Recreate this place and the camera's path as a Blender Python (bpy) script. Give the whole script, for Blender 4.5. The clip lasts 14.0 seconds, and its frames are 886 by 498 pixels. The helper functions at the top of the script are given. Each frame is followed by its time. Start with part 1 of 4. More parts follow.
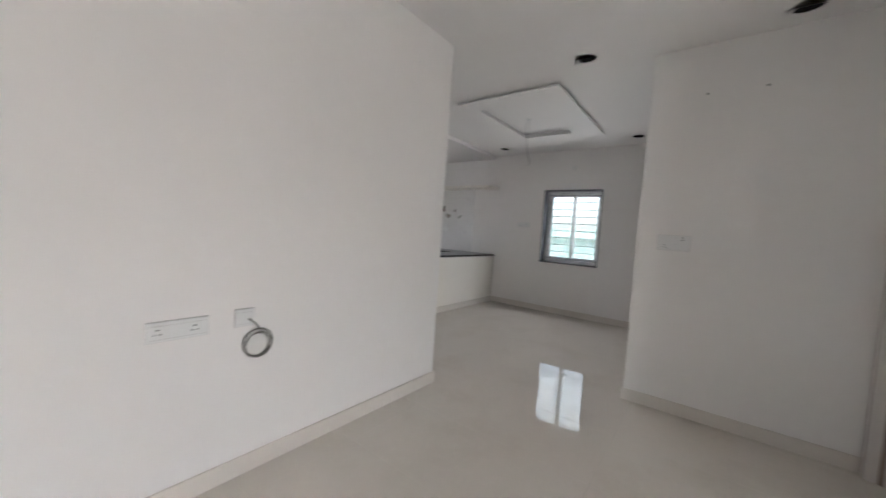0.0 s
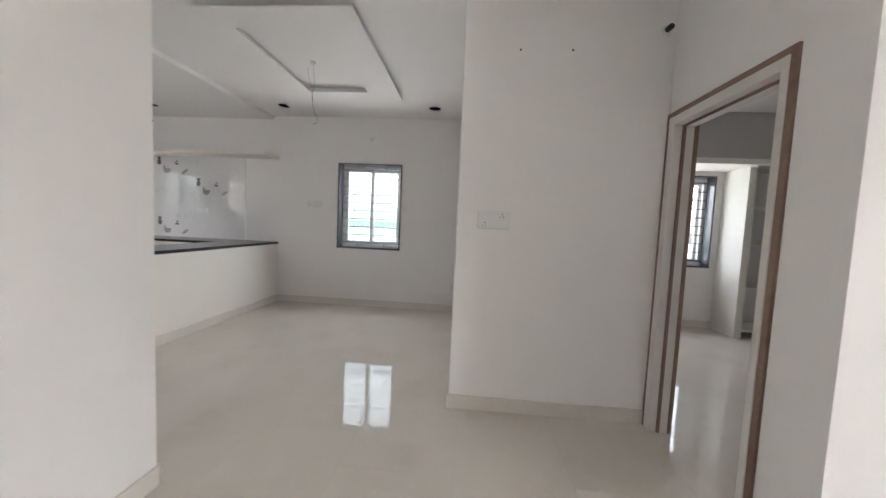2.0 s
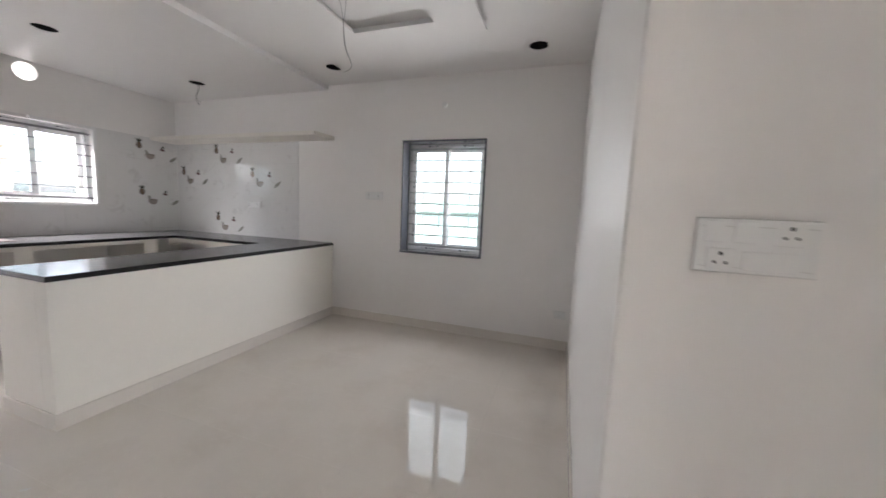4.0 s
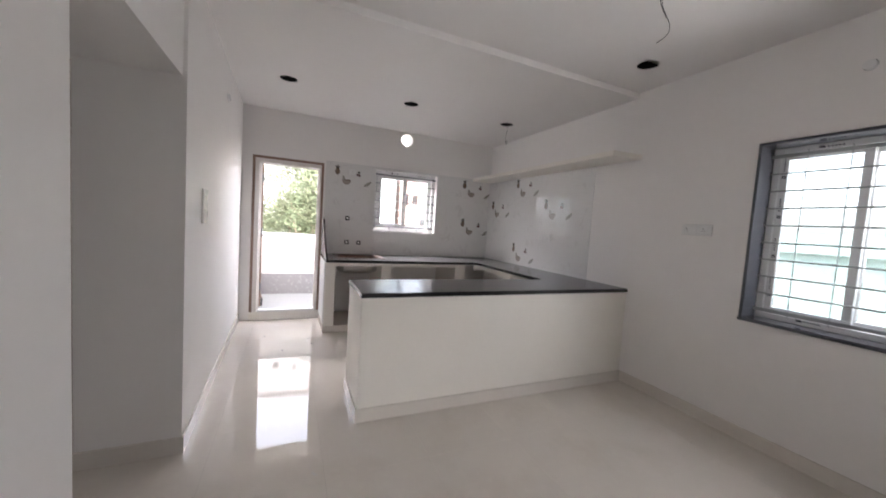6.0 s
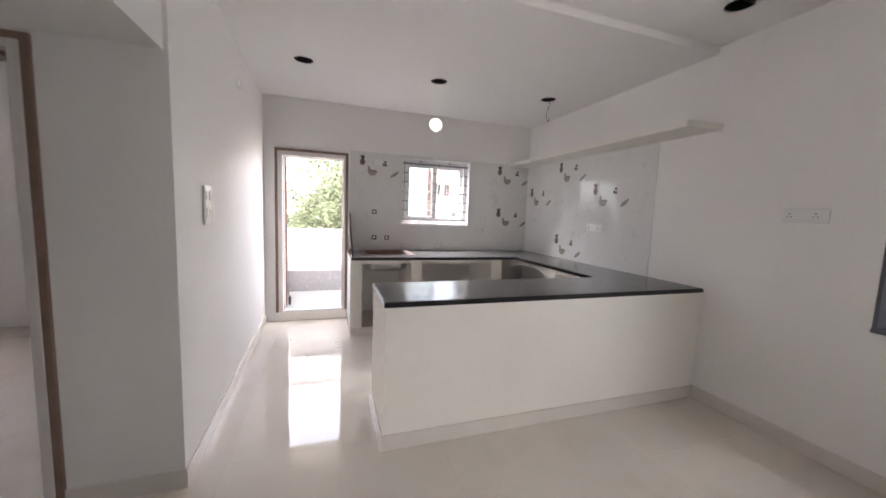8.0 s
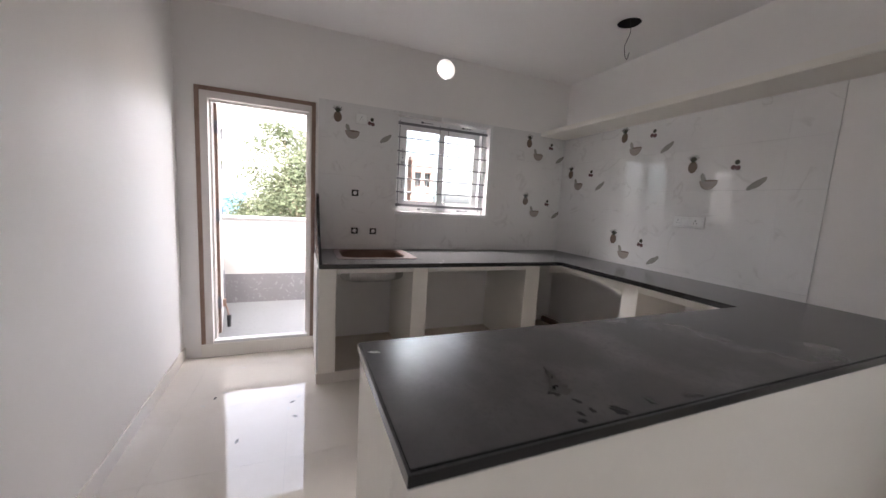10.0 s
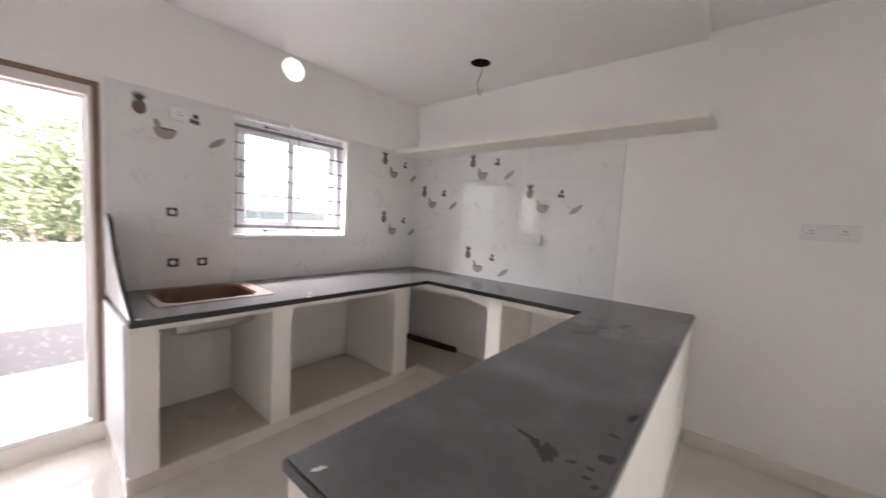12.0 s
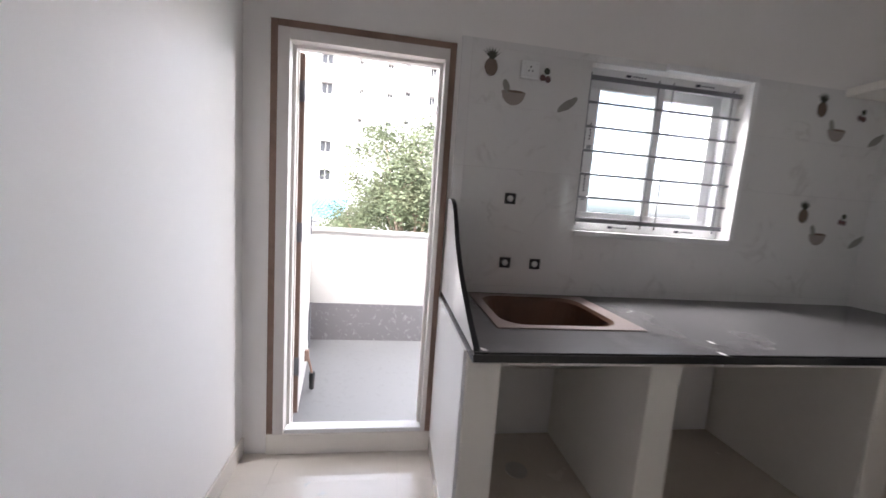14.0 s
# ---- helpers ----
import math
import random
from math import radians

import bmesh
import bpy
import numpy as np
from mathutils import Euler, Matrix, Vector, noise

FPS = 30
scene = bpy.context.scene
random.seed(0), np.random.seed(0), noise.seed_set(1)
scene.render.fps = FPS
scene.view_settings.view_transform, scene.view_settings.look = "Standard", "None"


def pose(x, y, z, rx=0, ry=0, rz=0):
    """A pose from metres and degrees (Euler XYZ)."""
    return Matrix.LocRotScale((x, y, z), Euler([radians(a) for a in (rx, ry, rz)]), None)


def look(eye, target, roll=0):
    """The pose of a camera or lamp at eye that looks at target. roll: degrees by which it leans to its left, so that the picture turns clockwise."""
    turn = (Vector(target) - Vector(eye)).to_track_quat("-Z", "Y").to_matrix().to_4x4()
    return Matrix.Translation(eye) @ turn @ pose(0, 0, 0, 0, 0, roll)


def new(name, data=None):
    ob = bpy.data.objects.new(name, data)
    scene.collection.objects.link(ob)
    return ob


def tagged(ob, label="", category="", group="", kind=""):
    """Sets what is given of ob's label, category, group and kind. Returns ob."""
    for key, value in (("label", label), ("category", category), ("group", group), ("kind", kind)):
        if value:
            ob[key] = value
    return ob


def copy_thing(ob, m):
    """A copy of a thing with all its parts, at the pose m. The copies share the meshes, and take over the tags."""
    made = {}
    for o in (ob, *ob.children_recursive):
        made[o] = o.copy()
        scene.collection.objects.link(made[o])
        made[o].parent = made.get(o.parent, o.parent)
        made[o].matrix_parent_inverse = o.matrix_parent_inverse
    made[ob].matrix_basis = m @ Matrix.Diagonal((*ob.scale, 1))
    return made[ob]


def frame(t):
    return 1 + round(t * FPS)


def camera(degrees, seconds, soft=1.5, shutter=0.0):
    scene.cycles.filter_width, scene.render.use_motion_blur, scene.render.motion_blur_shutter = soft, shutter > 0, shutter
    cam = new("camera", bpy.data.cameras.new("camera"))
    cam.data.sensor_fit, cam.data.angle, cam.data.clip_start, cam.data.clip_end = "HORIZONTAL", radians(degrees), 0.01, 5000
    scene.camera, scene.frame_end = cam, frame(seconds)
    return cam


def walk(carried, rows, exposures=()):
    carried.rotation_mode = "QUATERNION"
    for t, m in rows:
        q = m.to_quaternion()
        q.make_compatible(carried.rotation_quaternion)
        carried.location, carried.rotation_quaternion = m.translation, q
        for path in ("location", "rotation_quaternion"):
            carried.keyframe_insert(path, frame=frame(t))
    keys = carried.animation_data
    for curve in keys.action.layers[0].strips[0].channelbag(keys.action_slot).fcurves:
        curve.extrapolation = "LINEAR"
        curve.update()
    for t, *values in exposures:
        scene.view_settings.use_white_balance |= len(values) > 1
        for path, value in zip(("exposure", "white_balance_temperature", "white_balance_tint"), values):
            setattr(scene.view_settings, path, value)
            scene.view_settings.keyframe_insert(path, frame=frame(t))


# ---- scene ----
cam = camera(103.8, 14.0, shutter=0.4)
PATH = [
    (0, (0.008, 1.073, 1.287), (-1.205, 2.66, 1.183), 3.9),
    (0.5, (-0.187, 1.135, 1.285), (-0.858, 3.014, 1.149), 2.0),
    (1, (-0.24, 1.323, 1.282), (-0.592, 3.281, 1.078), 2.2),
    (1.5, (-0.28, 1.616, 1.304), (-0.546, 3.589, 1.119), 2.4),
    (2, (-0.365, 1.921, 1.267), (-0.517, 3.91, 1.131), 2.6),
    (2.2, (-0.427, 2.018, 1.248), (-0.517, 4.004, 1.03), 2.5),
    (4.3, (-0.601, 3.528, 1.393), (-1.479, 5.31, 1.168), 3.1),
    (4.5, (-0.613, 3.603, 1.405), (-1.669, 5.286, 1.176), 3.6),
    (5, (-0.793, 3.772, 1.379), (-2.211, 5.17, 1.197), 3.3),
    (5.5, (-0.923, 3.839, 1.379), (-2.595, 4.909, 1.139), 2.6),
    (6, (-0.947, 3.988, 1.399), (-2.772, 4.793, 1.264), 3.8),
    (6.5, (-0.939, 4.065, 1.49), (-2.77, 4.822, 1.763), 2.8),
    (7, (-0.924, 4.095, 1.489), (-2.761, 4.807, 1.834), 2.7),
    (7.5, (-1.047, 4.116, 1.444), (-2.948, 4.736, 1.481), 3.0),
    (8, (-1.332, 4.131, 1.427), (-3.219, 4.761, 1.222), 2.2),
    (8.2, (-1.451, 4.139, 1.409), (-3.327, 4.783, 1.15), 2.6),
    (10.3, (-2.895, 4.28, 1.35), (-4.708, 5.089, 1.11), 3.6),
    (10.5, (-2.945, 4.269, 1.382), (-4.689, 5.212, 1.12), 4.1),
    (11, (-3.067, 4.194, 1.407), (-4.37, 5.68, 1.103), 3.3),
    (11.5, (-3.084, 4.147, 1.43), (-4.118, 5.839, 1.167), 3.4),
    (12, (-3.125, 4.089, 1.442), (-4.398, 5.623, 1.288), 3.1),
    (12.5, (-3.253, 4.063, 1.401), (-4.869, 5.232, 1.253), 2.3),
    (13, (-3.505, 4.121, 1.324), (-5.355, 4.857, 1.135), 2.6),
    (13.5, (-3.852, 4.153, 1.33), (-5.795, 4.576, 1.113), 5.2),
    (14, (-4.22, 4.119, 1.338), (-6.186, 4.405, 1.104), 4.1),
]
EXPOSURES = [(0, 4.78, 6200, 12), (1.0, 4.95, 6200, 12), (2.2, 5.25, 6300, 12), (4.5, 5.15, 6350, 15), (5.5, 4.95, 6400, 16), (6.5, 5.05, 6450, 17), (8, 5.2, 6500, 17), (10.5, 4.6, 6500, 17), (11.0, 5.0, 6550, 18), (11.5, 5.6, 6600, 19), (12.3, 5.28, 6400, 17), (13.0, 4.55, 6350, 15), (13.5, 4.45, 6300, 15), (14, 4.4, 6300, 16)]
walk(cam, [(t, look(eye, target, roll)) for t, eye, target, roll in PATH], EXPOSURES)

# ---- world, sun and sky ----
world = bpy.data.worlds.new("sky")
scene.world = world
world.use_nodes = True
wt = world.node_tree
sky = wt.nodes.new("ShaderNodeTexSky")
sky.sky_type = "NISHITA"
sky.sun_disc = False
sky.sun_elevation, sky.sun_rotation = radians(56), radians(120)
sky.dust_density = 4.0
hsv = wt.nodes.new("ShaderNodeHueSaturation")
hsv.inputs["Saturation"].default_value = 0.3
wt.links.new(sky.outputs[0], hsv.inputs["Color"])
wt.links.new(hsv.outputs[0], wt.nodes["Background"].inputs["Color"])
wt.nodes["Background"].inputs["Strength"].default_value = 0.115
sun = new("sun", bpy.data.lights.new("sun", "SUN"))
sun.data.energy, sun.data.angle, sun.data.color = 0.5, radians(25), (1.0, 0.97, 0.94)
sun.matrix_world = look((14, -8, 26), (0, 0, 2))

# added lamp in an unseen living room opening behind the walk, standing in for sky light
day = new("opening_fill", bpy.data.lights.new("opening_fill", "AREA"))
day.data.shape, day.data.size, day.data.size_y, day.data.energy, day.data.color = "RECTANGLE", 1.0, 2.05, 0.75, (0.86, 0.96, 1.0)
day.matrix_world = look((4.66, -0.2, 1.08), (0.0, -0.2, 1.08))

# added lamps for skylight in the dining and bedroom windows, and hidden above the kitchen window, steep
for size, size_y, energy, eye, target in ((0.93, 0.86, 0.75, (-1.88, 7.31, 1.68), (-1.88, 5.0, 1.6)), (1.0, 0.86, 0.6, (2.42, 7.31, 1.66), (2.42, 5.0, 1.66)), (0.95, 0.5, 8.0, (-6.5, 5.56, 2.38), (-6.15, 5.56, 1.44))):
    glow = new("window_fill", bpy.data.lights.new("window_fill", "AREA"))
    glow.data.shape, glow.data.size, glow.data.size_y, glow.data.energy, glow.data.color = "RECTANGLE", size, size_y, energy, (1.0, 0.985, 0.97)
    glow.matrix_world = look(eye, target)

# ---- materials ----
def material(name, color, rough=0.5, metal=0.0, vary=0.0, scale=3.0, bump=0.0, bump_scale=60.0, spec=0.5, dark=None, dark_scale=1.2, dark_at=(0.5, 0.7), each=0.0, coat=0.0):
    """A principled surface whose colour drifts at two scales, with fine relief; dark: a second colour in soft patches; each: a drift from piece to piece."""
    m = bpy.data.materials.new(name)
    m.use_nodes = True
    nt = m.node_tree
    b = nt.nodes["Principled BSDF"]
    b.inputs["Roughness"].default_value = rough
    b.inputs["Metallic"].default_value = metal
    b.inputs["Specular IOR Level"].default_value = spec
    b.inputs["Coat Weight"].default_value = coat
    geo = nt.nodes.new("ShaderNodeNewGeometry")
    out = None
    rgb = nt.nodes.new("ShaderNodeRGB")
    rgb.outputs[0].default_value = (*color, 1)
    out = rgb.outputs[0]

    def noisy(s, detail=4):
        n = nt.nodes.new("ShaderNodeTexNoise")
        n.inputs["Scale"].default_value = s
        n.inputs["Detail"].default_value = detail
        nt.links.new(geo.outputs["Position"], n.inputs["Vector"])
        return n.outputs["Fac"]

    def mix(fac, a, c):
        x = nt.nodes.new("ShaderNodeMix")
        x.data_type = "RGBA"
        nt.links.new(fac, x.inputs["Factor"])
        nt.links.new(a, x.inputs["A"])
        x.inputs["B"].default_value = (*c, 1)
        return x.outputs["Result"]

    def ramp(fac, lo, hi, top=1.0):
        r = nt.nodes.new("ShaderNodeMapRange")
        r.inputs["From Min"].default_value, r.inputs["From Max"].default_value = lo, hi
        r.inputs["To Max"].default_value = top
        nt.links.new(fac, r.inputs["Value"])
        return r.outputs["Result"]

    if dark:
        out = mix(ramp(noisy(dark_scale, 6), *dark_at), out, dark)
    if vary:
        lighter = tuple(min(1, c * (1 + vary)) for c in color)
        darker = tuple(c * (1 - vary) for c in color)
        out = mix(ramp(noisy(scale), 0.5, 0.75, 0.6), out, darker)
        out = mix(ramp(noisy(scale * 14), 0.52, 0.8, 0.5), out, lighter)
    if each:
        info = nt.nodes.new("ShaderNodeObjectInfo")
        out = mix(ramp(info.outputs["Random"], 0, 1, each), out, tuple(c * 0.8 for c in color))
    nt.links.new(out, b.inputs["Base Color"])
    if bump:
        n = nt.nodes.new("ShaderNodeBump")
        n.inputs["Strength"].default_value = bump
        n.inputs["Distance"].default_value = 0.002
        nt.links.new(noisy(bump_scale, 5), n.inputs["Height"])
        nt.links.new(n.outputs[0], b.inputs["Normal"])
        if rough > 0.05:
            nt.links.new(ramp(noisy(scale * 2), 0.2, 0.8), b.inputs["Roughness"])
            r = b.inputs["Roughness"].links[0].from_node
            r.inputs["To Min"].default_value, r.inputs["To Max"].default_value = rough * 0.85, min(1, rough * 1.15)
    return m


def veined(name, color, vein, rough, scale=1.6, width=0.03, strength=0.28, each=0.0):
    """Glazed marble-look: thin veins where a warped noise crosses its middle."""
    m = material(name, color, rough, vary=0.04, scale=2.0, each=each)
    nt = m.node_tree
    b = nt.nodes["Principled BSDF"]
    src = b.inputs["Base Color"].links[0].from_socket
    geo = nt.nodes.new("ShaderNodeNewGeometry")
    n = nt.nodes.new("ShaderNodeTexNoise")
    n.inputs["Scale"].default_value, n.inputs["Detail"].default_value, n.inputs["Distortion"].default_value = scale, 5, 1.4
    nt.links.new(geo.outputs["Position"], n.inputs["Vector"])
    a = nt.nodes.new("ShaderNodeMath")
    a.operation = "SUBTRACT"
    a.inputs[1].default_value = 0.5
    nt.links.new(n.outputs["Fac"], a.inputs[0])
    c = nt.nodes.new("ShaderNodeMath")
    c.operation = "ABSOLUTE"
    nt.links.new(a.outputs[0], c.inputs[0])
    r = nt.nodes.new("ShaderNodeMapRange")
    r.inputs["From Min"].default_value, r.inputs["From Max"].default_value = 0.0, width
    r.inputs["To Min"].default_value, r.inputs["To Max"].default_value = strength, 0.0
    nt.links.new(c.outputs[0], r.inputs["Value"])
    gate = nt.nodes.new("ShaderNodeTexNoise")
    gate.inputs["Scale"].default_value = scale * 2.3
    nt.links.new(geo.outputs["Position"], gate.inputs["Vector"])
    g = nt.nodes.new("ShaderNodeMapRange")
    g.inputs["From Min"].default_value, g.inputs["From Max"].default_value = 0.5, 0.62
    nt.links.new(gate.outputs["Fac"], g.inputs["Value"])
    mul = nt.nodes.new("ShaderNodeMath")
    mul.operation = "MULTIPLY"
    nt.links.new(r.outputs[0], mul.inputs[0])
    nt.links.new(g.outputs[0], mul.inputs[1])
    x = nt.nodes.new("ShaderNodeMix")
    x.data_type = "RGBA"
    nt.links.new(mul.outputs[0], x.inputs["Factor"])
    nt.links.new(src, x.inputs["A"])
    x.inputs["B"].default_value = (*vein, 1)
    nt.links.new(x.outputs["Result"], b.inputs["Base Color"])
    return m


def glass_material(name, tint, gloss=0.07):
    m = bpy.data.materials.new(name)
    m.use_nodes = True
    nt = m.node_tree
    nt.nodes.remove(nt.nodes["Principled BSDF"])
    tr, gl, mx = nt.nodes.new("ShaderNodeBsdfTransparent"), nt.nodes.new("ShaderNodeBsdfGlossy"), nt.nodes.new("ShaderNodeMixShader")
    tr.inputs["Color"].default_value = (*tint, 1)
    gl.inputs["Roughness"].default_value = 0.02
    mx.inputs[0].default_value = gloss
    nt.links.new(tr.outputs[0], mx.inputs[1])
    nt.links.new(gl.outputs[0], mx.inputs[2])
    nt.links.new(mx.outputs[0], nt.nodes["Material Output"].inputs[0])
    return m


PAINT = material("wall_paint", (0.865, 0.842, 0.823), 0.55, vary=0.03, scale=0.9, bump=0.12, bump_scale=90)
CEILING = material("ceiling_paint", (0.87, 0.85, 0.835), 0.7, vary=0.025, scale=0.8, bump=0.1, bump_scale=70)
FLOOR = material("floor_tile", (0.715, 0.66, 0.595), 0.014, spec=0.42, vary=0.05, scale=1.5, each=0.05, dark=(0.67, 0.61, 0.54), dark_scale=2.2)
GROUT = material("grout", (0.50, 0.465, 0.42), 0.8, vary=0.1, scale=9)
SKIRT = material("skirting_tile", (0.74, 0.69, 0.635), 0.2, vary=0.06, scale=2, bump=0.05)
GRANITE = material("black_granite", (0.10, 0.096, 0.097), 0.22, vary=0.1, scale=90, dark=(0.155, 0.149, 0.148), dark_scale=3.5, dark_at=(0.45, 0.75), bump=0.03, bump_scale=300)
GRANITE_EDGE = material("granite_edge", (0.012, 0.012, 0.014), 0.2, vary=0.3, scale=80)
GRANITE_GREY = material("grey_granite", (0.085, 0.087, 0.10), 0.05, vary=0.35, scale=60)
TILE = veined("marble_look_tile", (0.77, 0.76, 0.75), (0.40, 0.37, 0.35), 0.02, scale=2.6, each=0.015)
PLASTER = material("cabinet_plaster", (0.87, 0.835, 0.775), 0.7, vary=0.04, scale=2.5, bump=0.2, bump_scale=60)
TEAK = material("bare_wood_edge", (0.255, 0.165, 0.125), 0.65, vary=0.4, scale=9, bump=0.2, bump_scale=120)
PRIMER = material("primed_wood", (0.72, 0.68, 0.65), 0.5, vary=0.05, scale=4, bump=0.08)
UPVC = material("white_upvc", (0.80, 0.80, 0.80), 0.3, vary=0.02, scale=5)
STICKER = material("film_print", (0.03, 0.03, 0.05), 0.5)
STEEL = material("grille_steel", (0.20, 0.20, 0.215), 0.45, metal=0.3, vary=0.1, scale=20)
# light grey grille steel, its colour raised further for the window's glare
STEEL_PALE = material("glare_pale_steel", (0.40, 0.405, 0.41), 0.45, metal=0.1, vary=0.1, scale=20)
# pane tints are darkened to dim the glaring outside view, not the light let in
GLASS = glass_material("dimmed_clear_glass", (0.66, 0.675, 0.68))
GLASS_AQUA = glass_material("dimmed_aqua_glass", (0.47, 0.50, 0.50), 0.06)
GLASS_TINT = glass_material("dimmed_tinted_glass", (0.57, 0.615, 0.625), 0.06)
PLASTIC = material("switch_plastic", (0.84, 0.84, 0.83), 0.25)
SOCKET = material("socket_pin_holes", (0.02, 0.02, 0.02), 0.5)
# near-black that paints the shade inside the ceiling holes
VOID = material("hole_shade_black", (0.012, 0.010, 0.010), 0.9)
GREY_CABLE = material("grey_cable", (0.17, 0.155, 0.14), 0.5)
CABLE = material("black_cable", (0.02, 0.02, 0.02), 0.5)
SINK_FILM = material("copper_film", (0.115, 0.055, 0.032), 0.4, vary=0.25, scale=8, dark=(0.07, 0.034, 0.022), dark_scale=6)
SINK_STEEL = material("sink_steel", (0.58, 0.58, 0.59), 0.24, metal=1.0, vary=0.05, scale=12)
SINK_RIM = material("sink_rim_film", (0.19, 0.14, 0.125), 0.4, vary=0.15, scale=10)
BURNT = material("dark_stick", (0.075, 0.032, 0.018), 0.7, vary=0.4, scale=20, bump=0.4)
BAY_TILE = material("bay_floor_tile", (0.68, 0.60, 0.515), 0.25, vary=0.07, scale=2.5, bump=0.04)
BALC_FLOOR = veined("balcony_floor_tile", (0.16, 0.16, 0.162), (0.09, 0.09, 0.09), 0.6, scale=9, width=0.05)
BALC_DADO = veined("balcony_dado_tile", (0.15, 0.143, 0.146), (0.34, 0.33, 0.33), 0.45, scale=9, width=0.05, strength=0.5)
EXTERIOR = material("outside_paint", (0.44, 0.432, 0.41), 0.8, vary=0.05, scale=0.6, bump=0.15)
TOWER = material("tower_paint", (0.34, 0.335, 0.33), 0.85, vary=0.08, scale=0.25)
# grey for cover seams and for the painted shadow line round plates
SEAM = material("seam_and_gap_shade", (0.58, 0.565, 0.55), 0.8)
CONCRETE = material("ground_earth", (0.30, 0.27, 0.23), 0.9, vary=0.2, scale=0.3)
DOOR_GREY = material("flush_door_laminate", (0.52, 0.50, 0.48), 0.35, vary=0.05, scale=3)
BARK = material("bark", (0.16, 0.12, 0.09), 0.9, vary=0.3, scale=8, bump=0.5)
LEAF = material("leaf", (0.062, 0.076, 0.042), 0.75, spec=0.15, vary=0.4, scale=2.0, dark=(0.088, 0.094, 0.056), dark_scale=1.5)
ROOF_BLUE = material("blue_sheet_roof", (0.10, 0.32, 0.45), 0.5, vary=0.2, scale=1)
BRICK_PINK = material("salmon_paint", (0.66, 0.42, 0.34), 0.8, vary=0.1, scale=1)
DARK_GLASS = material("far_window_glass", (0.02, 0.022, 0.025), 0.3, spec=0.25)
AQUA = material("aqua_paint", (0.42, 0.52, 0.495), 0.8, vary=0.06, scale=0.8)
PINE_BODY = material("print_ochre", (0.19, 0.14, 0.11), 0.15, vary=0.3, scale=80)
PINE_LEAF = material("print_dark_green", (0.075, 0.075, 0.06), 0.15, vary=0.3, scale=90)
BOWL_INK = material("print_bowl_beige", (0.36, 0.315, 0.285), 0.15, vary=0.2, scale=50)
BERRY_INK = material("print_plum", (0.17, 0.10, 0.10), 0.15, vary=0.3, scale=80)
LEAF_INK = material("print_leaf_grey", (0.33, 0.32, 0.29), 0.15, vary=0.25, scale=60)
DUST = material("plaster_dust", (0.62, 0.60, 0.57), 0.9, vary=0.2, scale=30)
STAIN = material("wet_stain", (0.04, 0.038, 0.039), 0.15)


# ---- helpers for meshes ----
def finish(bm, name, mats, parent=None, label="", smooth=False):
    bmesh.ops.recalc_face_normals(bm, faces=bm.faces)
    me = bpy.data.meshes.new(name)
    bm.to_mesh(me)
    bm.free()
    for m in (mats if isinstance(mats, (list, tuple)) else [mats]):
        me.materials.append(m)
    if smooth:
        me.polygons.foreach_set("use_smooth", [True] * len(me.polygons))
    ob = new(name, me)
    if parent:
        ob.parent = parent
    if label:
        ob["label"] = label
    return ob


def part(name, bm, mat, parent, label="", smooth=False):
    return finish(bm, name, mat, parent, label, smooth)


def box(bm, a, b, bevel=0.0, mat=0):
    """A box between two corners, into bm."""
    lo = [min(p, q) for p, q in zip(a, b)]
    hi = [max(p, q) for p, q in zip(a, b)]
    m = Matrix.LocRotScale([(p + q) / 2 for p, q in zip(lo, hi)], None, [q - p for p, q in zip(lo, hi)])
    r = bmesh.ops.create_cube(bm, size=1, matrix=m)
    faces = {f for v in r["verts"] for f in v.link_faces}
    for f in faces:
        f.material_index = mat
    if bevel:
        edges = list({e for v in r["verts"] for e in v.link_edges})
        out = bmesh.ops.bevel(bm, geom=edges, offset=bevel, segments=2, affect="EDGES", profile=0.6)
        for f in out["faces"]:
            f.material_index = mat


def boxed(a, b, bevel=0.0):
    bm = bmesh.new()
    box(bm, a, b, bevel)
    return bm


def prism(bm, points, z0, z1, mat=0):
    """A polygon in x, y pulled up from z0 to z1."""
    lo = [bm.verts.new((x, y, z0)) for x, y in points]
    hi = [bm.verts.new((x, y, z1)) for x, y in points]
    n = len(points)
    for f in [bm.faces.new(lo[::-1]), bm.faces.new(hi)] + [bm.faces.new((lo[i], lo[(i + 1) % n], hi[(i + 1) % n], hi[i])) for i in range(n)]:
        f.material_index = mat


def rod(bm, a, b, r, n=8, r2=None):
    a, b = Vector(a), Vector(b)
    d = b - a
    m = Matrix.Translation((a + b) / 2) @ d.to_track_quat("Z", "Y").to_matrix().to_4x4()
    bmesh.ops.create_cone(bm, cap_ends=True, segments=n, radius1=r, radius2=r if r2 is None else r2, depth=d.length, matrix=m)


def tube(bm, points, r, n=6):
    """A bent cable through the points."""
    ps = [Vector(p) for p in points]
    rings = []
    for i, p in enumerate(ps):
        d = (ps[min(i + 1, len(ps) - 1)] - ps[max(i - 1, 0)]).normalized()
        q = d.to_track_quat("Z", "Y")
        rings.append([bm.verts.new(p + q @ Vector((r * math.cos(2 * math.pi * k / n), r * math.sin(2 * math.pi * k / n), 0))) for k in range(n)])
    for a, b in zip(rings, rings[1:]):
        for k in range(n):
            bm.faces.new((a[k], a[(k + 1) % n], b[(k + 1) % n], b[k]))
    bm.faces.new(rings[0][::-1])
    bm.faces.new(rings[-1])


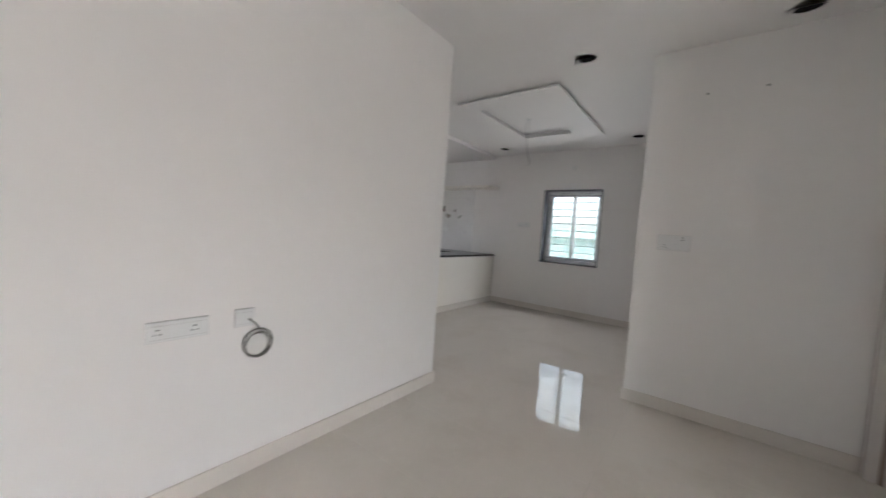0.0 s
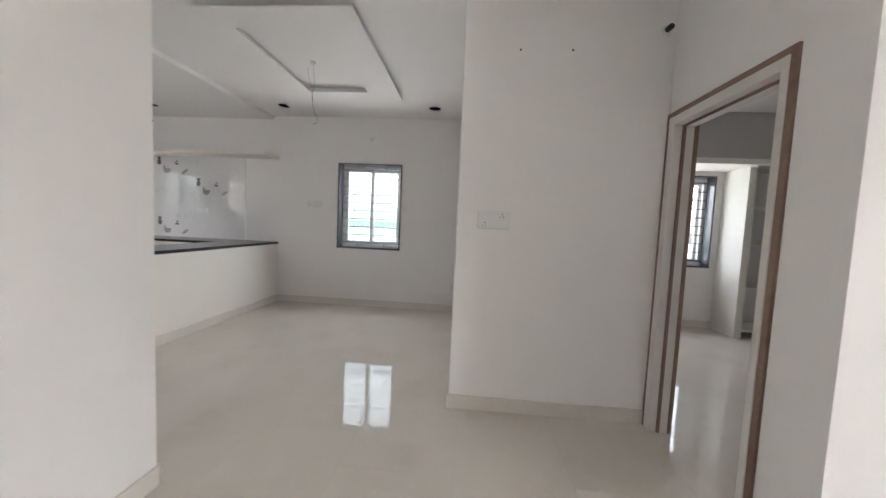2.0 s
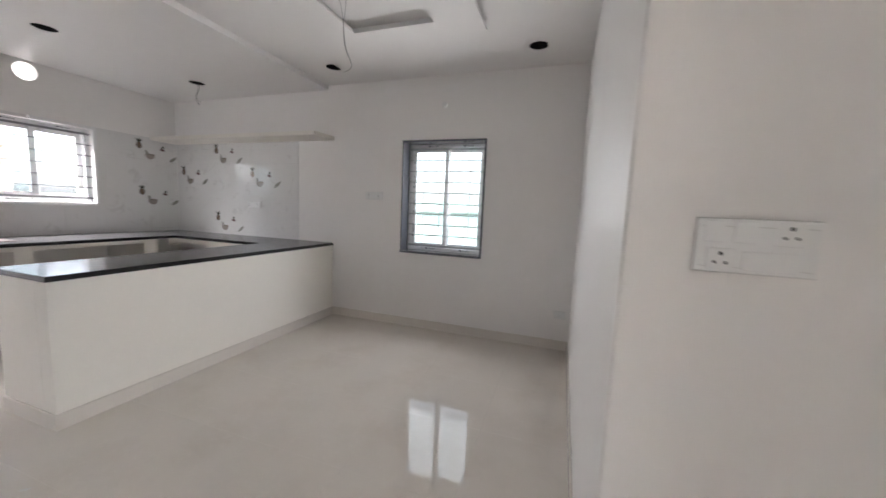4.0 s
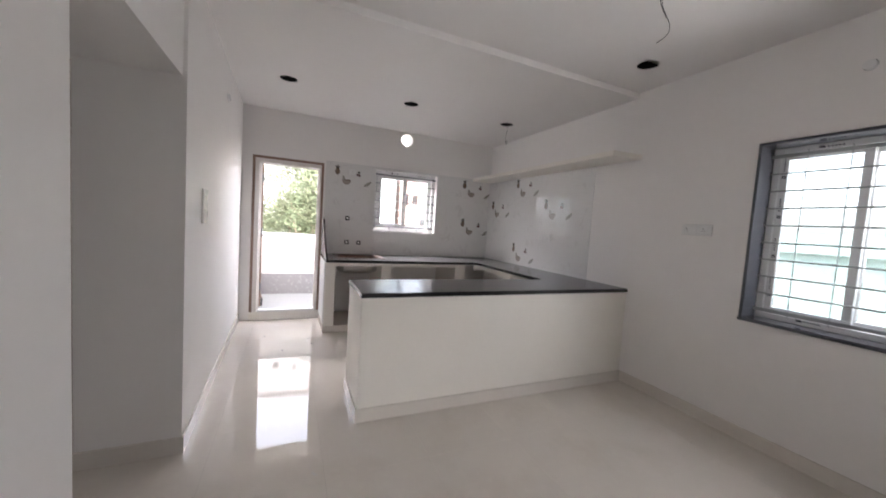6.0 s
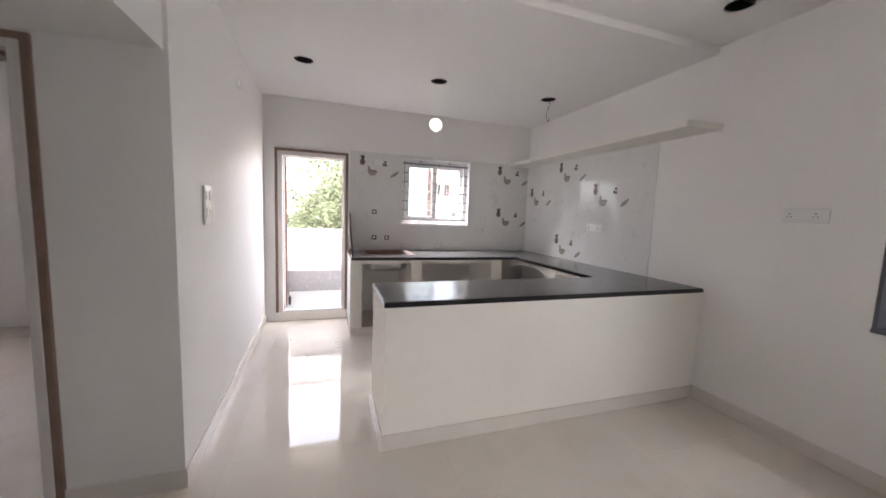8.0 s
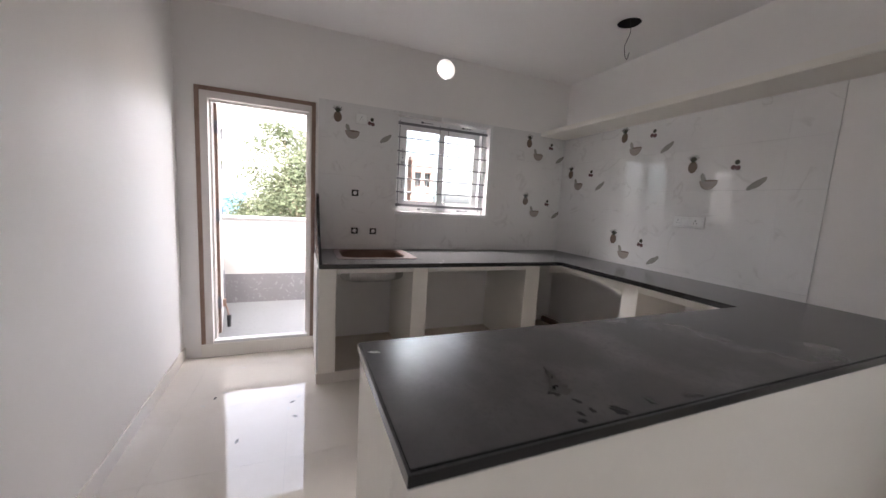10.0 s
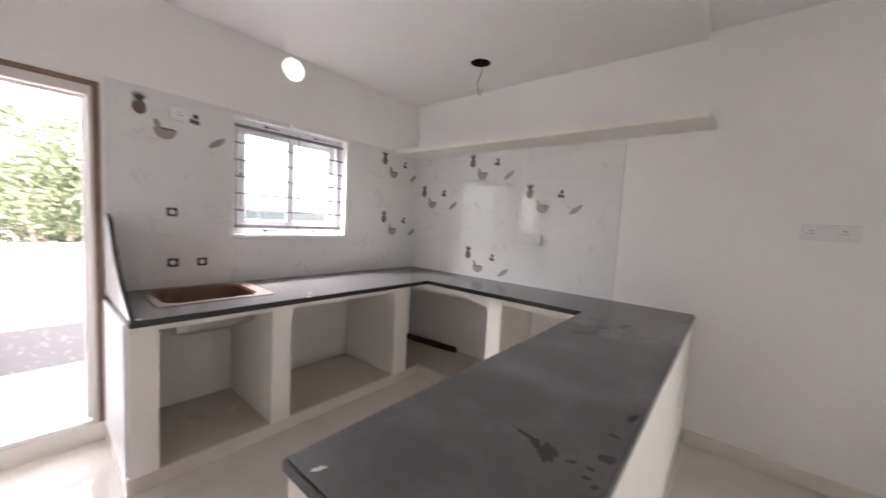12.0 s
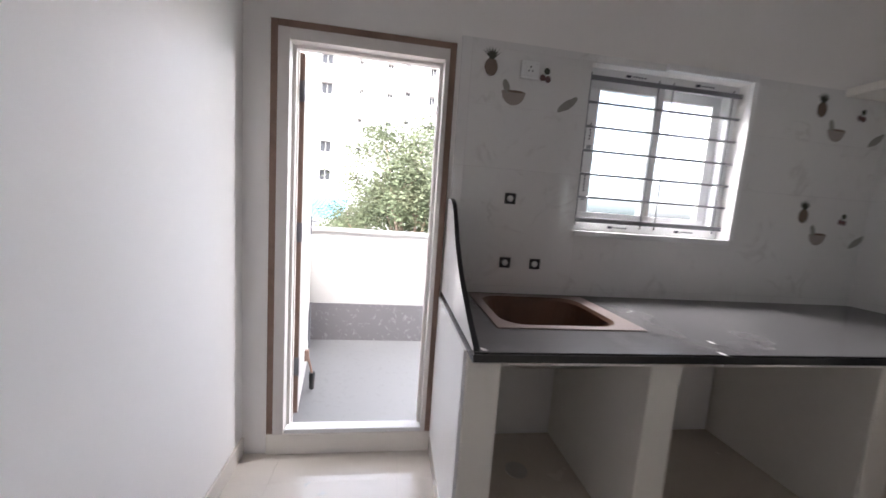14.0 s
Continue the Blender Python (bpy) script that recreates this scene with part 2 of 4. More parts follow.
def bend(points, steps=6):
    """A smooth line through a few points."""
    ps = [Vector(p) for p in points]
    out = []
    for i in range(len(ps) - 1):
        p0, p1, p2, p3 = ps[max(i - 1, 0)], ps[i], ps[i + 1], ps[min(i + 2, len(ps) - 1)]
        for k in range(steps):
            t = k / steps
            out.append(0.5 * ((2 * p1) + (p2 - p0) * t + (2 * p0 - 5 * p1 + 4 * p2 - p3) * t * t + (3 * p1 - p0 - 3 * p2 + p3) * t ** 3))
    return out + [ps[-1]]


def sheet(bm, to, u_cuts, v_cuts, depth, level, rounds=(), seg=28):
    """A slab cut into cells. to(u, v, w) maps to the world; level(u, v) is the front face's w at a cell's middle, or None for a hole; depth is the back's w.
    rounds: (u, v, r, w) are round holes through the front, each inside one cell, w deep (None: right through)."""
    us, vs = sorted(set(u_cuts)), sorted(set(v_cuts))
    cells = {}
    for i in range(len(us) - 1):
        for j in range(len(vs) - 1):
            cells[i, j] = level((us[i] + us[i + 1]) / 2, (vs[j] + vs[j + 1]) / 2)

    def quad(*p):
        bm.faces.new([bm.verts.new(to(*q)) for q in p])

    def pierced(u0, u1, v0, v1, w, u, v, r):
        ring, rim = [], []
        for k in range(seg):
            a = 2 * math.pi * (k + 0.5) / seg
            c, s = math.cos(a), math.sin(a)
            ring.append((u + r * c, v + r * s, w))
            t = min((u1 - u) / c if c > 0 else (u0 - u) / c if c < 0 else 9e9, (v1 - v) / s if s > 0 else (v0 - v) / s if s < 0 else 9e9)
            rim.append((u + t * c, v + t * s, w))
        for k in range(seg):
            n = (k + 1) % seg
            p, q = rim[k], rim[n]
            corner = []
            if abs(p[0] - q[0]) > 1e-6 and abs(p[1] - q[1]) > 1e-6:
                corner = [(u1 if (p[0] > u) else u0, v1 if (p[1] > v) else v0, w)]
            quad(ring[k], p, *corner, q, ring[n])
        return ring

    for (i, j), w in cells.items():
        if w is None:
            continue
        u0, u1, v0, v1 = us[i], us[i + 1], vs[j], vs[j + 1]
        hole = [h for h in rounds if u0 < h[0] < u1 and v0 < h[1] < v1]
        if hole:
            u, v, r, deep = hole[0]
            ring = pierced(u0, u1, v0, v1, w, u, v, r)
            end = depth if deep is None else w + (1 if depth > w else -1) * deep
            for k in range(seg):
                a, b = ring[k], ring[(k + 1) % seg]
                quad(a, b, (b[0], b[1], end), (a[0], a[1], end))
            if deep is None:
                pierced(u0, u1, v0, v1, depth, u, v, r)
            else:
                quad((u0, v0, depth), (u1, v0, depth), (u1, v1, depth), (u0, v1, depth))
        else:
            quad((u0, v0, w), (u1, v0, w), (u1, v1, w), (u0, v1, w))
            quad((u0, v0, depth), (u1, v0, depth), (u1, v1, depth), (u0, v1, depth))
        for di, dj, a, b in ((1, 0, (u1, v0), (u1, v1)), (-1, 0, (u0, v0), (u0, v1)), (0, 1, (u0, v1), (u1, v1)), (0, -1, (u0, v0), (u1, v0))):
            o = cells.get((i + di, j + dj))
            if o is None:
                quad((*a, w), (*b, w), (*b, depth), (*a, depth))
            elif abs(o - w) > 1e-6 and (i, j) < (i + di, j + dj):
                quad((*a, w), (*b, w), (*b, o), (*a, o))
    bmesh.ops.remove_doubles(bm, verts=bm.verts, dist=1e-5)


def wall(name, to, u_cuts, v_cuts, holes, thick, label, mat=PAINT, rounds=()):
    """A wall of the setting with openings through it."""
    bm = bmesh.new()
    us = list(u_cuts) + [h[0] for h in holes] + [h[1] for h in holes] + [c for r in rounds for c in (r[0] - 0.13, r[0] + 0.13)]
    vs = list(v_cuts) + [h[2] for h in holes] + [h[3] for h in holes] + [c for r in rounds for c in (r[1] - 0.12, r[1] + 0.12)]
    sheet(bm, to, us, vs, thick, lambda u, v: None if any(h[0] < u < h[1] and h[2] < v < h[3] for h in holes) else 0.0, rounds)
    return tagged(finish(bm, name, mat), label, "wall", kind="structure")


# ---- the rooms: walls ----
XW, YN, TOP = -6.0, 7.0, 2.9
DOOR_B = (3.52, 4.377, 0.0, 2.135)
WIN_K = (5.084, 6.03, 1.268, 2.14)
WIN_D = (-2.357, -1.40, 0.862, 2.119)
WIN_BED = (1.90, 2.95, 0.84, 2.10)

wall_west = wall("wall_west", lambda u, v, w: (XW - w, u, v), (3.2, 7.2), (0, TOP), [DOOR_B, WIN_K], 0.2, "off-white painted kitchen wall with door, window and vent",
                 rounds=[(5.522, 2.617, 0.095, None)])
wall_north = wall("wall_north", lambda u, v, w: (u, YN + w, v), (XW, 4.4), (0, TOP), [WIN_D, WIN_BED], 0.28, "off-white painted outer wall with two windows")

bm = bmesh.new()
prism(bm, [(-6.0, 3.40), (-3.27, 3.455), (-3.27, 3.335), (-6.0, 3.28)], 0, TOP)
wall_south = tagged(finish(bm, "wall_south", PAINT), "off-white painted wall along the kitchen passage", "wall", kind="structure")
wall_passage = wall("wall_passage", lambda u, v, w: (-3.27 - w, u, v), (1.2, 3.335), (0, TOP), [(2.16, 2.99, 0.0, 2.085)], 0.12, "shaded off-white wall of a side passage with a door")
bm = boxed((-3.27, 3.30, 2.10), (-2.30, 3.435, TOP))
lintel = tagged(finish(bm, "wall_lintel", PAINT), "off-white painted beam over the side passage", "beam", kind="structure")
bm = boxed((-3.27, 1.2, 2.10), (-2.30, 3.30, 2.2))
tagged(finish(bm, "ceiling_passage", CEILING), "low white passage ceiling", "ceiling", kind="structure")
bm = boxed((-3.39, 1.08, 0), (-2.30, 1.2, TOP))
tagged(finish(bm, "wall_passage_end", PAINT), "plain off-white wall closing the side passage", "wall", kind="structure")
bm = boxed((-6.0, 0.38, 0), (-3.27, 0.5, TOP))
tagged(finish(bm, "wall_side_room_south", PAINT), "plain off-white wall of the side room", "wall", kind="structure")
# the opening is added out of view to brighten the room and passage
wall("wall_side_room_west", lambda u, v, w: (-6.0 - w, u, v), (0.38, 3.2), (0, TOP), [(2.15, 2.95, 1.1, 2.0)], 0.12, "plain off-white wall of the side room with an added unseen light opening")
bm = boxed((-3.39, 0.5, 0), (-3.27, 1.08, TOP))
tagged(finish(bm, "wall_side_room_east", PAINT), "plain off-white wall of the side room", "wall", kind="structure")
bm = boxed((-6.0, 0.5, 2.72), (-3.39, 3.28, 2.85))
tagged(finish(bm, "ceiling_side_room", CEILING), "plain white ceiling of the side room", "ceiling", kind="structure")
bm = bmesh.new()
prism(bm, [(-1.765, -3.0), (-1.765, 3.36), (-1.775, 3.37), (-2.30, 3.405), (-2.30, -3.0)], 0, TOP)
tagged(finish(bm, "wall_partition", PAINT), "thick off-white painted partition of the living room", "wall", kind="structure")
bm = bmesh.new()
prism(bm, [(-0.462, 4.285), (-0.454, 4.277), (0.855, 4.277), (0.855, 4.40), (-0.34, 4.40), (-0.34, 7.0), (-0.462, 7.0)], 0, TOP)
tagged(finish(bm, "wall_block", PAINT), "off-white painted corner wall beside the dining area", "wall", kind="structure")
wall_bedroom = wall("wall_bedroom", lambda u, v, w: (0.855 + w, u, v), (3.13, 7.0), (0, TOP), [(3.388, 4.277, 0.0, 2.027)], 0.12, "off-white painted wall with the bedroom door")
bm = boxed((0.975, 3.13, 0), (4.5, 3.25, TOP))
tagged(finish(bm, "wall_living_north", PAINT), "off-white painted living room wall", "wall", kind="structure")
bm = boxed((4.4, 3.25, 0), (4.52, 7.2, TOP))
tagged(finish(bm, "wall_bedroom_east", PAINT), "plain off-white bedroom wall", "wall", kind="structure")
# the opening is added out of view, sized to light the living room
wall("wall_living_east", lambda u, v, w: (4.5 + w, u, v), (-3.0, 3.25), (0, TOP), [(-0.8, 0.35, 0.0, 2.15)], 0.12, "off-white living room wall with an added unseen opening that lets light in")
# unseen overhang added to block sun and high sky from the opening
bm = boxed((4.62, -2.2, 2.5), (6.1, 1.8, 2.62))
tagged(finish(bm, "ceiling_front_balcony", EXTERIOR), "added unseen slab that keeps sun out of the living room opening", "ceiling", kind="structure")
bm = boxed((-2.3, -3.12, 0), (4.62, -3.0, TOP))
tagged(finish(bm, "wall_entry", PAINT), "plain off-white living room wall", "wall", kind="structure")

# ---- ceilings ----
ZC, ZK, XS = 2.78, 2.73, -3.36
PANEL = ((-2.44, -1.255, 4.36, 6.125), (-2.29, -1.612, 4.62, 5.912))
SPOTS_D = [(-2.955, 6.555), (-0.902, 6.56), (-0.932, 4.06), (0.353, 4.06), (-3.01, 3.955)]
SPOTS_K = [(-4.813, 3.922), (-4.80, 5.181), (-4.809, 6.465)]


def ceiling(name, u_cuts, v_cuts, z, panel, spots, label):
    bm = bmesh.new()
    us, vs = list(u_cuts), list(v_cuts)
    # the panel's core stands back behind its edges, which leaves a shadow gap
    panel = [(g[0] + b, g[1] - b, g[2] + b, g[3] - b) for g, b in zip(panel, (0.06, -0.045))]
    for g in panel:
        us += g[:2]
        vs += g[2:]
    for x, y in spots:
        us += [x - 0.1, x + 0.1]
        vs += [y - 0.1, y + 0.1]

    def level(u, v):
        within = [g[0] < u < g[1] and g[2] < v < g[3] for g in panel]
        return z if not any(within) else z + 0.02 if within[1] else z - 0.028

    sheet(bm, lambda u, v, w: (u, v, w), us, vs, TOP + 0.1, level, [(x, y, 0.082, 0.1) for x, y in spots])
    return tagged(finish(bm, name, CEILING), label, "ceiling", kind="structure")


ceiling("ceiling_dining", (XS, 4.5), (-3.0, 7.0), ZC, PANEL, SPOTS_D, "white plaster ceiling with a shallow square panel and open lamp holes")
bm = bmesh.new()
(a0, a1, b0, b1), (c0, c1, d0, d1) = PANEL
sheet(bm, lambda u, v, w: (u, v, w), (a0, a1, c0, c1), (b0, b1, d0, d1), ZC - 0.029, lambda u, v: None if c0 < u < c1 and d0 < v < d1 else ZC - 0.042)
tagged(finish(bm, "ceiling_ring", CEILING), "square white plaster ring under the dining ceiling with shadow gaps", "ceiling panel", kind="structure")
ceiling("ceiling_kitchen", (XW, XS), (3.3, 7.0), ZK, (), SPOTS_K, "white plaster kitchen ceiling with open lamp holes")


def lamp_hole(x, y, z):
    """Paints the dark inside of a hole cut for a lamp not yet fitted."""
    ob = tagged(new("lamp_hole"), "open round hole in the ceiling for a missing lamp", "lamp hole", group="ceiling lamp holes")
    ob.location = (x, y, z)
    bm = bmesh.new()
    n = 28
    ring = [[bm.verts.new((r * math.cos(2 * math.pi * k / n), r * math.sin(2 * math.pi * k / n), h)) for k in range(n)] for r, h in ((0.0805, 0.006), (0.079, 0.09))]
    for k in range(n):
        bm.faces.new((ring[0][k], ring[0][(k + 1) % n], ring[1][(k + 1) % n], ring[1][k]))
    bm.faces.new(ring[1])
    part("lining", bm, VOID, ob)
    return ob


hole = lamp_hole(*SPOTS_K[0], ZK)
for x, y in SPOTS_K[1:]:
    copy_thing(hole, pose(x, y, ZK))
for x, y in SPOTS_D:
    copy_thing(hole, pose(x, y, ZC))

# ---- floor: a bed of grout that carries the tiles (laid at the end of the file) ----
bm = boxed((-6.2, -3.2, -0.2), (4.62, 7.2, -0.002))
floor = tagged(finish(bm, "floor", GROUT), "polished cream vitrified tile floor with thin joints", "floor", kind="structure")

# ---- skirting ----
SK = 0.095


def skirting(points, label="cream tile skirting"):
    """A tile strip along a wall line; the room lies to the left of the line."""
    for (x0, y0), (x1, y1) in zip(points, points[1:]):
        d = Vector((x1 - x0, y1 - y0)).normalized() * 0.012
        bm = bmesh.new()
        prism(bm, [(x0, y0), (x1, y1), (x1 - d.y, y1 + d.x), (x0 - d.y, y0 + d.x)], 0.0, SK)
        bmesh.ops.bevel(bm, geom=[e for e in bm.edges if all(v.co.z > 0.05 for v in e.verts)], offset=0.003, segments=1, affect="EDGES")
        tagged(finish(bm, "baseboard", SKIRT), label, "skirting", kind="structure")


skirting([(-3.28, 7.0), (-3.28, 4.44)])
skirting([(-0.462, 7.0), (-3.268, 7.0)])
skirting([(-0.462, 4.277), (-0.462, 6.988)])
skirting([(0.843, 4.277), (-0.474, 4.277)])
skirting([(-1.765, 3.36), (-1.765, -3.0)])
skirting([(-2.30, 3.405), (-1.753, 3.368)])
skirting([(-6.0, 3.40), (-3.27, 3.455)])
skirting([(-3.27, 3.467), (-3.27, 2.99)])
skirting([(4.5, 3.13), (0.855, 3.13)])
skirting([(0.855, 3.118), (0.855, 3.388)])
skirting([(-3.268, 4.445), (-3.83, 4.445)])
skirting([(4.4, 7.0), (0.975, 7.0)])
skirting([(-6.0, 3.28), (-6.0, 0.5)])
skirting([(-6.0, 0.5), (-3.39, 0.5)])

# ---- windows ----
def window(name, w, h, at, lined, bars, label, deep=0.13, uprights=(0.33,), bar=0.006, left_pane=GLASS, right_pane=GLASS, steel=None):
    """A two-sash sliding window in local axes: x across, y outwards from the room's wall face, z up. lined: granite boards round the reveal."""
    win = tagged(new(name), label, "window", kind="structure")
    win.matrix_world = at
    if lined:
        t = 0.02
        for nm, a, b in (("reveal_board", (0, -0.012, h - t), (w, deep, h)), ("window_sill", (0, -0.022, 0), (w, deep, t + 0.004)),
                         ("reveal_board", (0, -0.012, t + 0.004), (t, deep, h - t)), ("reveal_board", (w - t, -0.012, t + 0.004), (w, deep, h - t))):
            part(nm, boxed(a, b, 0.002), GRANITE_GREY, win, "polished grey granite")
        x0, x1, z0, z1 = t, w - t, t + 0.004, h - t
    else:
        x0, x1, z0, z1 = 0.0, w, 0.0, h
    y0, y1, f = deep - 0.055, deep + 0.045, 0.05 if not lined else 0.04
    fr = bmesh.new()
    box(fr, (x0, y0, z0), (x1, y1, z0 + f), 0.004)
    box(fr, (x0, y0, z1 - f), (x1, y1, z1), 0.004)
    box(fr, (x0, y0, z0 + f), (x0 + f, y1, z1 - f), 0.004)
    box(fr, (x1 - f, y0, z0 + f), (x1, y1, z1 - f), 0.004)
    frame_part = part("window_frame", fr, UPVC, win, "white plastic frame with protective film")
    mid, s = (x0 + x1) / 2, 0.055 if not lined else 0.044
    for k, (a, b) in enumerate(((x0 + f, mid + 0.018), (mid - 0.018, x1 - f))):
        ya = y0 + 0.012 + 0.04 * k
        sb = bmesh.new()
        za, zb = z0 + f, z1 - f
        box(sb, (a, ya, za), (b, ya + 0.03, za + s), 0.003)
        box(sb, (a, ya, zb - s), (b, ya + 0.03, zb), 0.003)
        box(sb, (a, ya, za + s), (a + s, ya + 0.03, zb - s), 0.003)
        box(sb, (b - s, ya, za + s), (b, ya + 0.03, zb - s), 0.003)
        sash = part("sash", sb, UPVC, win)
        pane = part("pane", boxed((a + s, ya + 0.013, za + s), (b - s, ya + 0.018, zb - s)), left_pane if k == 0 else right_pane, sash)
        # light passes undimmed; only the view through the pane is darkened
        pane.visible_shadow = False
        # printed marks on the film
        mk = bmesh.new()
        for z in np.arange(za + 0.12, zb - 0.1, 0.28):
            for q in range(2):
                box(mk, (a + 0.012 + 0.013 * q, ya - 0.0008, z), (a + 0.02 + 0.013 * q, ya, z + 0.022))
            for q in range(6):
                box(mk, (a + 0.018, ya - 0.0008, z + 0.05 + 0.016 * q), (a + 0.026, ya, z + 0.059 + 0.016 * q))
        part("film_marks", mk, STICKER, sash, "dark print on the protective film")
    mk = bmesh.new()
    for zc in (z0 + 0.02, z1 - 0.03):
        for xs in (0.25, 0.7):
            box(mk, (x0 + (x1 - x0) * xs, y0 - 0.0008, zc), (x0 + (x1 - x0) * xs + 0.03, y0, zc + 0.014))
            for q in range(5):
                box(mk, (x0 + (x1 - x0) * xs + 0.04 + 0.017 * q, y0 - 0.0008, zc + 0.003), (x0 + (x1 - x0) * xs + 0.05 + 0.017 * q, y0, zc + 0.011))
    part("film_marks", mk, STICKER, frame_part, "dark print on the protective film")
    # grille in front of the frame
    yg = y0 - 0.022
    for k in range(bars):
        z = z0 + 0.06 + (z1 - z0 - 0.12) * k / (bars - 1)
        rb = bmesh.new()
        if k in (0, bars - 1):
            box(rb, (x0, yg - 0.003, z - 0.012), (x1, yg + 0.003, z + 0.012), 0.001)
        else:
            rod(rb, (x0, yg, z), (x1, yg, z), bar)
        part("grille_bar", rb, steel or STEEL, win)
    for xv in uprights:
        vb = bmesh.new()
        rod(vb, (x0 + xv, yg + 0.011, z0 + 0.03), (x0 + xv, yg + 0.011, z1 - 0.03), 0.0035)
        part("grille_upright", vb, steel or STEEL, win)
    return win


window("window_1", WIN_D[1] - WIN_D[0], WIN_D[3] - WIN_D[2], pose(WIN_D[0], YN, WIN_D[2]), True, 10, "white sliding window with steel grille in a grey granite surround", deep=0.21, uprights=(0.185, 0.39, 0.74), steel=STEEL_PALE, left_pane=GLASS_AQUA, right_pane=GLASS_AQUA)
window("window_2", WIN_K[1] - WIN_K[0], WIN_K[3] - WIN_K[2], pose(XW, WIN_K[0], WIN_K[2], 0, 0, 90), False, 7, "white sliding kitchen window with horizontal grille bars", deep=0.11, bar=0.0065, uprights=(0.03, 0.43, 0.52, 0.90), left_pane=GLASS_TINT)
window("window_3", WIN_BED[1] - WIN_BED[0], WIN_BED[3] - WIN_BED[2], pose(WIN_BED[0], YN, WIN_BED[2]), True, 10, "white bedroom window with steel grille in a granite surround", deep=0.21)

# plaster band round the kitchen window
bm = bmesh.new()
y0, y1, z0, z1 = WIN_K
box(bm, (XW, y0 - 0.006, z0 - 0.03), (XW + 0.022, y1 + 0.02, z0), 0.004)
box(bm, (XW, y0 + 0.42, z1), (XW + 0.03, y1 + 0.03, z1 + 0.035), 0.004)
box(bm, (XW, y1, z0), (XW + 0.03, y1 + 0.03, z1), 0.004)
tagged(finish(bm, "trim_kitchen_window", UPVC), "uneven white band round the kitchen window", "trim", kind="structure")


# ---- doors ----
def door_frame(name, to, u0, u1, z0, z1, fu0, fu1, ft, depth, label, edge=TEAK, near_edge=True):
    """A frame with a bare wood outer edge and a primed inner part. to(u, w, z): u along the wall, w into it."""
    d = tagged(new(name), label, "door frame", kind="structure")

    def put(nm, a, b, mat, bev=0.003):
        bm = bmesh.new()
        box(bm, a, b, bev)
        for v in bm.verts:
            v.co = to(*v.co)
        return part(nm, bm, mat, d)

    e = 0.032
    put("bare_edge", (u0, -0.012, z0), (u0 + e, depth, z1), TEAK)
    put("bare_edge", (u1 - e, -0.012, z0), (u1, depth, z1), TEAK)
    put("bare_edge", (u0 + e, -0.012, z1 - e), (u1 - e, depth, z1), TEAK)
    put("jamb", (u0 + e, -0.016, z0), (u0 + fu0, depth, z1 - e), PRIMER)
    put("jamb", (u1 - fu1, -0.016, z0), (u1 - e, depth, z1 - e), PRIMER)
    put("head", (u0 + fu0, -0.016, z1 - ft), (u1 - fu1, depth, z1 - e), PRIMER)
    for ua, ub in ((u0 + fu0, u0 + fu0 + 0.017), (u1 - fu1 - 0.017, u1 - fu1))[0 if near_edge else 1:]:
        put("inner_edge", (ua, depth - 0.022, z0), (ub, depth, z1 - ft), edge, 0.001)
    # rebate stops, set back
    put("bead", (u0 + fu0, 0.036, z0), (u0 + fu0 + 0.016, 0.052, z1 - ft), edge if near_edge else PRIMER, 0.001)
    put("bead", (u1 - fu1 - 0.016, 0.036, z0), (u1 - fu1, 0.052, z1 - ft), edge, 0.001)
    put("bead", (u0 + fu0 + 0.014, 0.036, z1 - ft - 0.014), (u1 - fu1 - 0.014, 0.045, z1 - ft), edge, 0.001)
    put("stop", (u0 + fu0, 0.052, z0), (u0 + fu0 + 0.012, depth - 0.023, z1 - ft), PRIMER, 0.001)
    put("stop", (u1 - fu1 - 0.012, 0.052, z0), (u1 - fu1, depth - 0.023, z1 - ft), PRIMER, 0.001)
    put("stop", (u0 + fu0 + 0.012, 0.045, z1 - ft - 0.012), (u1 - fu1 - 0.012, depth - 0.023, z1 - ft), PRIMER, 0.001)
    return d


door_1 = door_frame("door_1", lambda u, w, z: (XW - w, u, z), 3.522, 4.376, 0.112, 2.134, 0.085, 0.055, 0.085, 0.10, "balcony door frame, white primed with a bare wood edge", PRIMER)
part("threshold", boxed((-6.06, 3.522, 0.0), (-5.985, 4.376, 0.112), 0.004), PLASTER, door_1, "raised white plaster threshold")
part("sill", boxed((-6.055, 3.61, 0.112), (-5.99, 4.32, 0.136), 0.004), UPVC, door_1, "white sill board")

leaf = tagged(new("door_leaf"), "balcony door swung outwards, brown wooden edge", "door")
leaf.matrix_world = pose(-6.10, 3.645, 0.16, 0, 0, 180 + 9)
part("panel", boxed((0.0, 0.0, 0.0), (0.72, 0.034, 1.88), 0.003), TEAK, leaf)
part("face", boxed((0.004, -0.003, 0.004), (0.716, 0.0, 1.876)), DOOR_GREY, leaf, "pale laminate face")
for z in (0.22, 0.95, 1.65):
    hg = bmesh.new()
    box(hg, (-0.002, 0.004, z), (0.0, 0.03, z + 0.1))
    rod(hg, (-0.004, 0.0, z), (-0.004, 0.0, z + 0.1), 0.006)
    part("hinge", hg, STEEL, leaf, "steel butt hinge")
lk = bmesh.new()
box(lk, (0.63, -0.012, 0.93), (0.67, -0.003, 1.06), 0.002)
rod(lk, (0.65, -0.012, 1.02), (0.65, -0.05, 1.02), 0.008)
rod(lk, (0.65, -0.05, 1.02), (0.55, -0.05, 1.02), 0.007)
part("handle", lk, STEEL, leaf, "steel lever handle")
bt = bmesh.new()
rod(bt, (0.66, -0.012, 0.1), (0.66, -0.012, 0.42), 0.006)
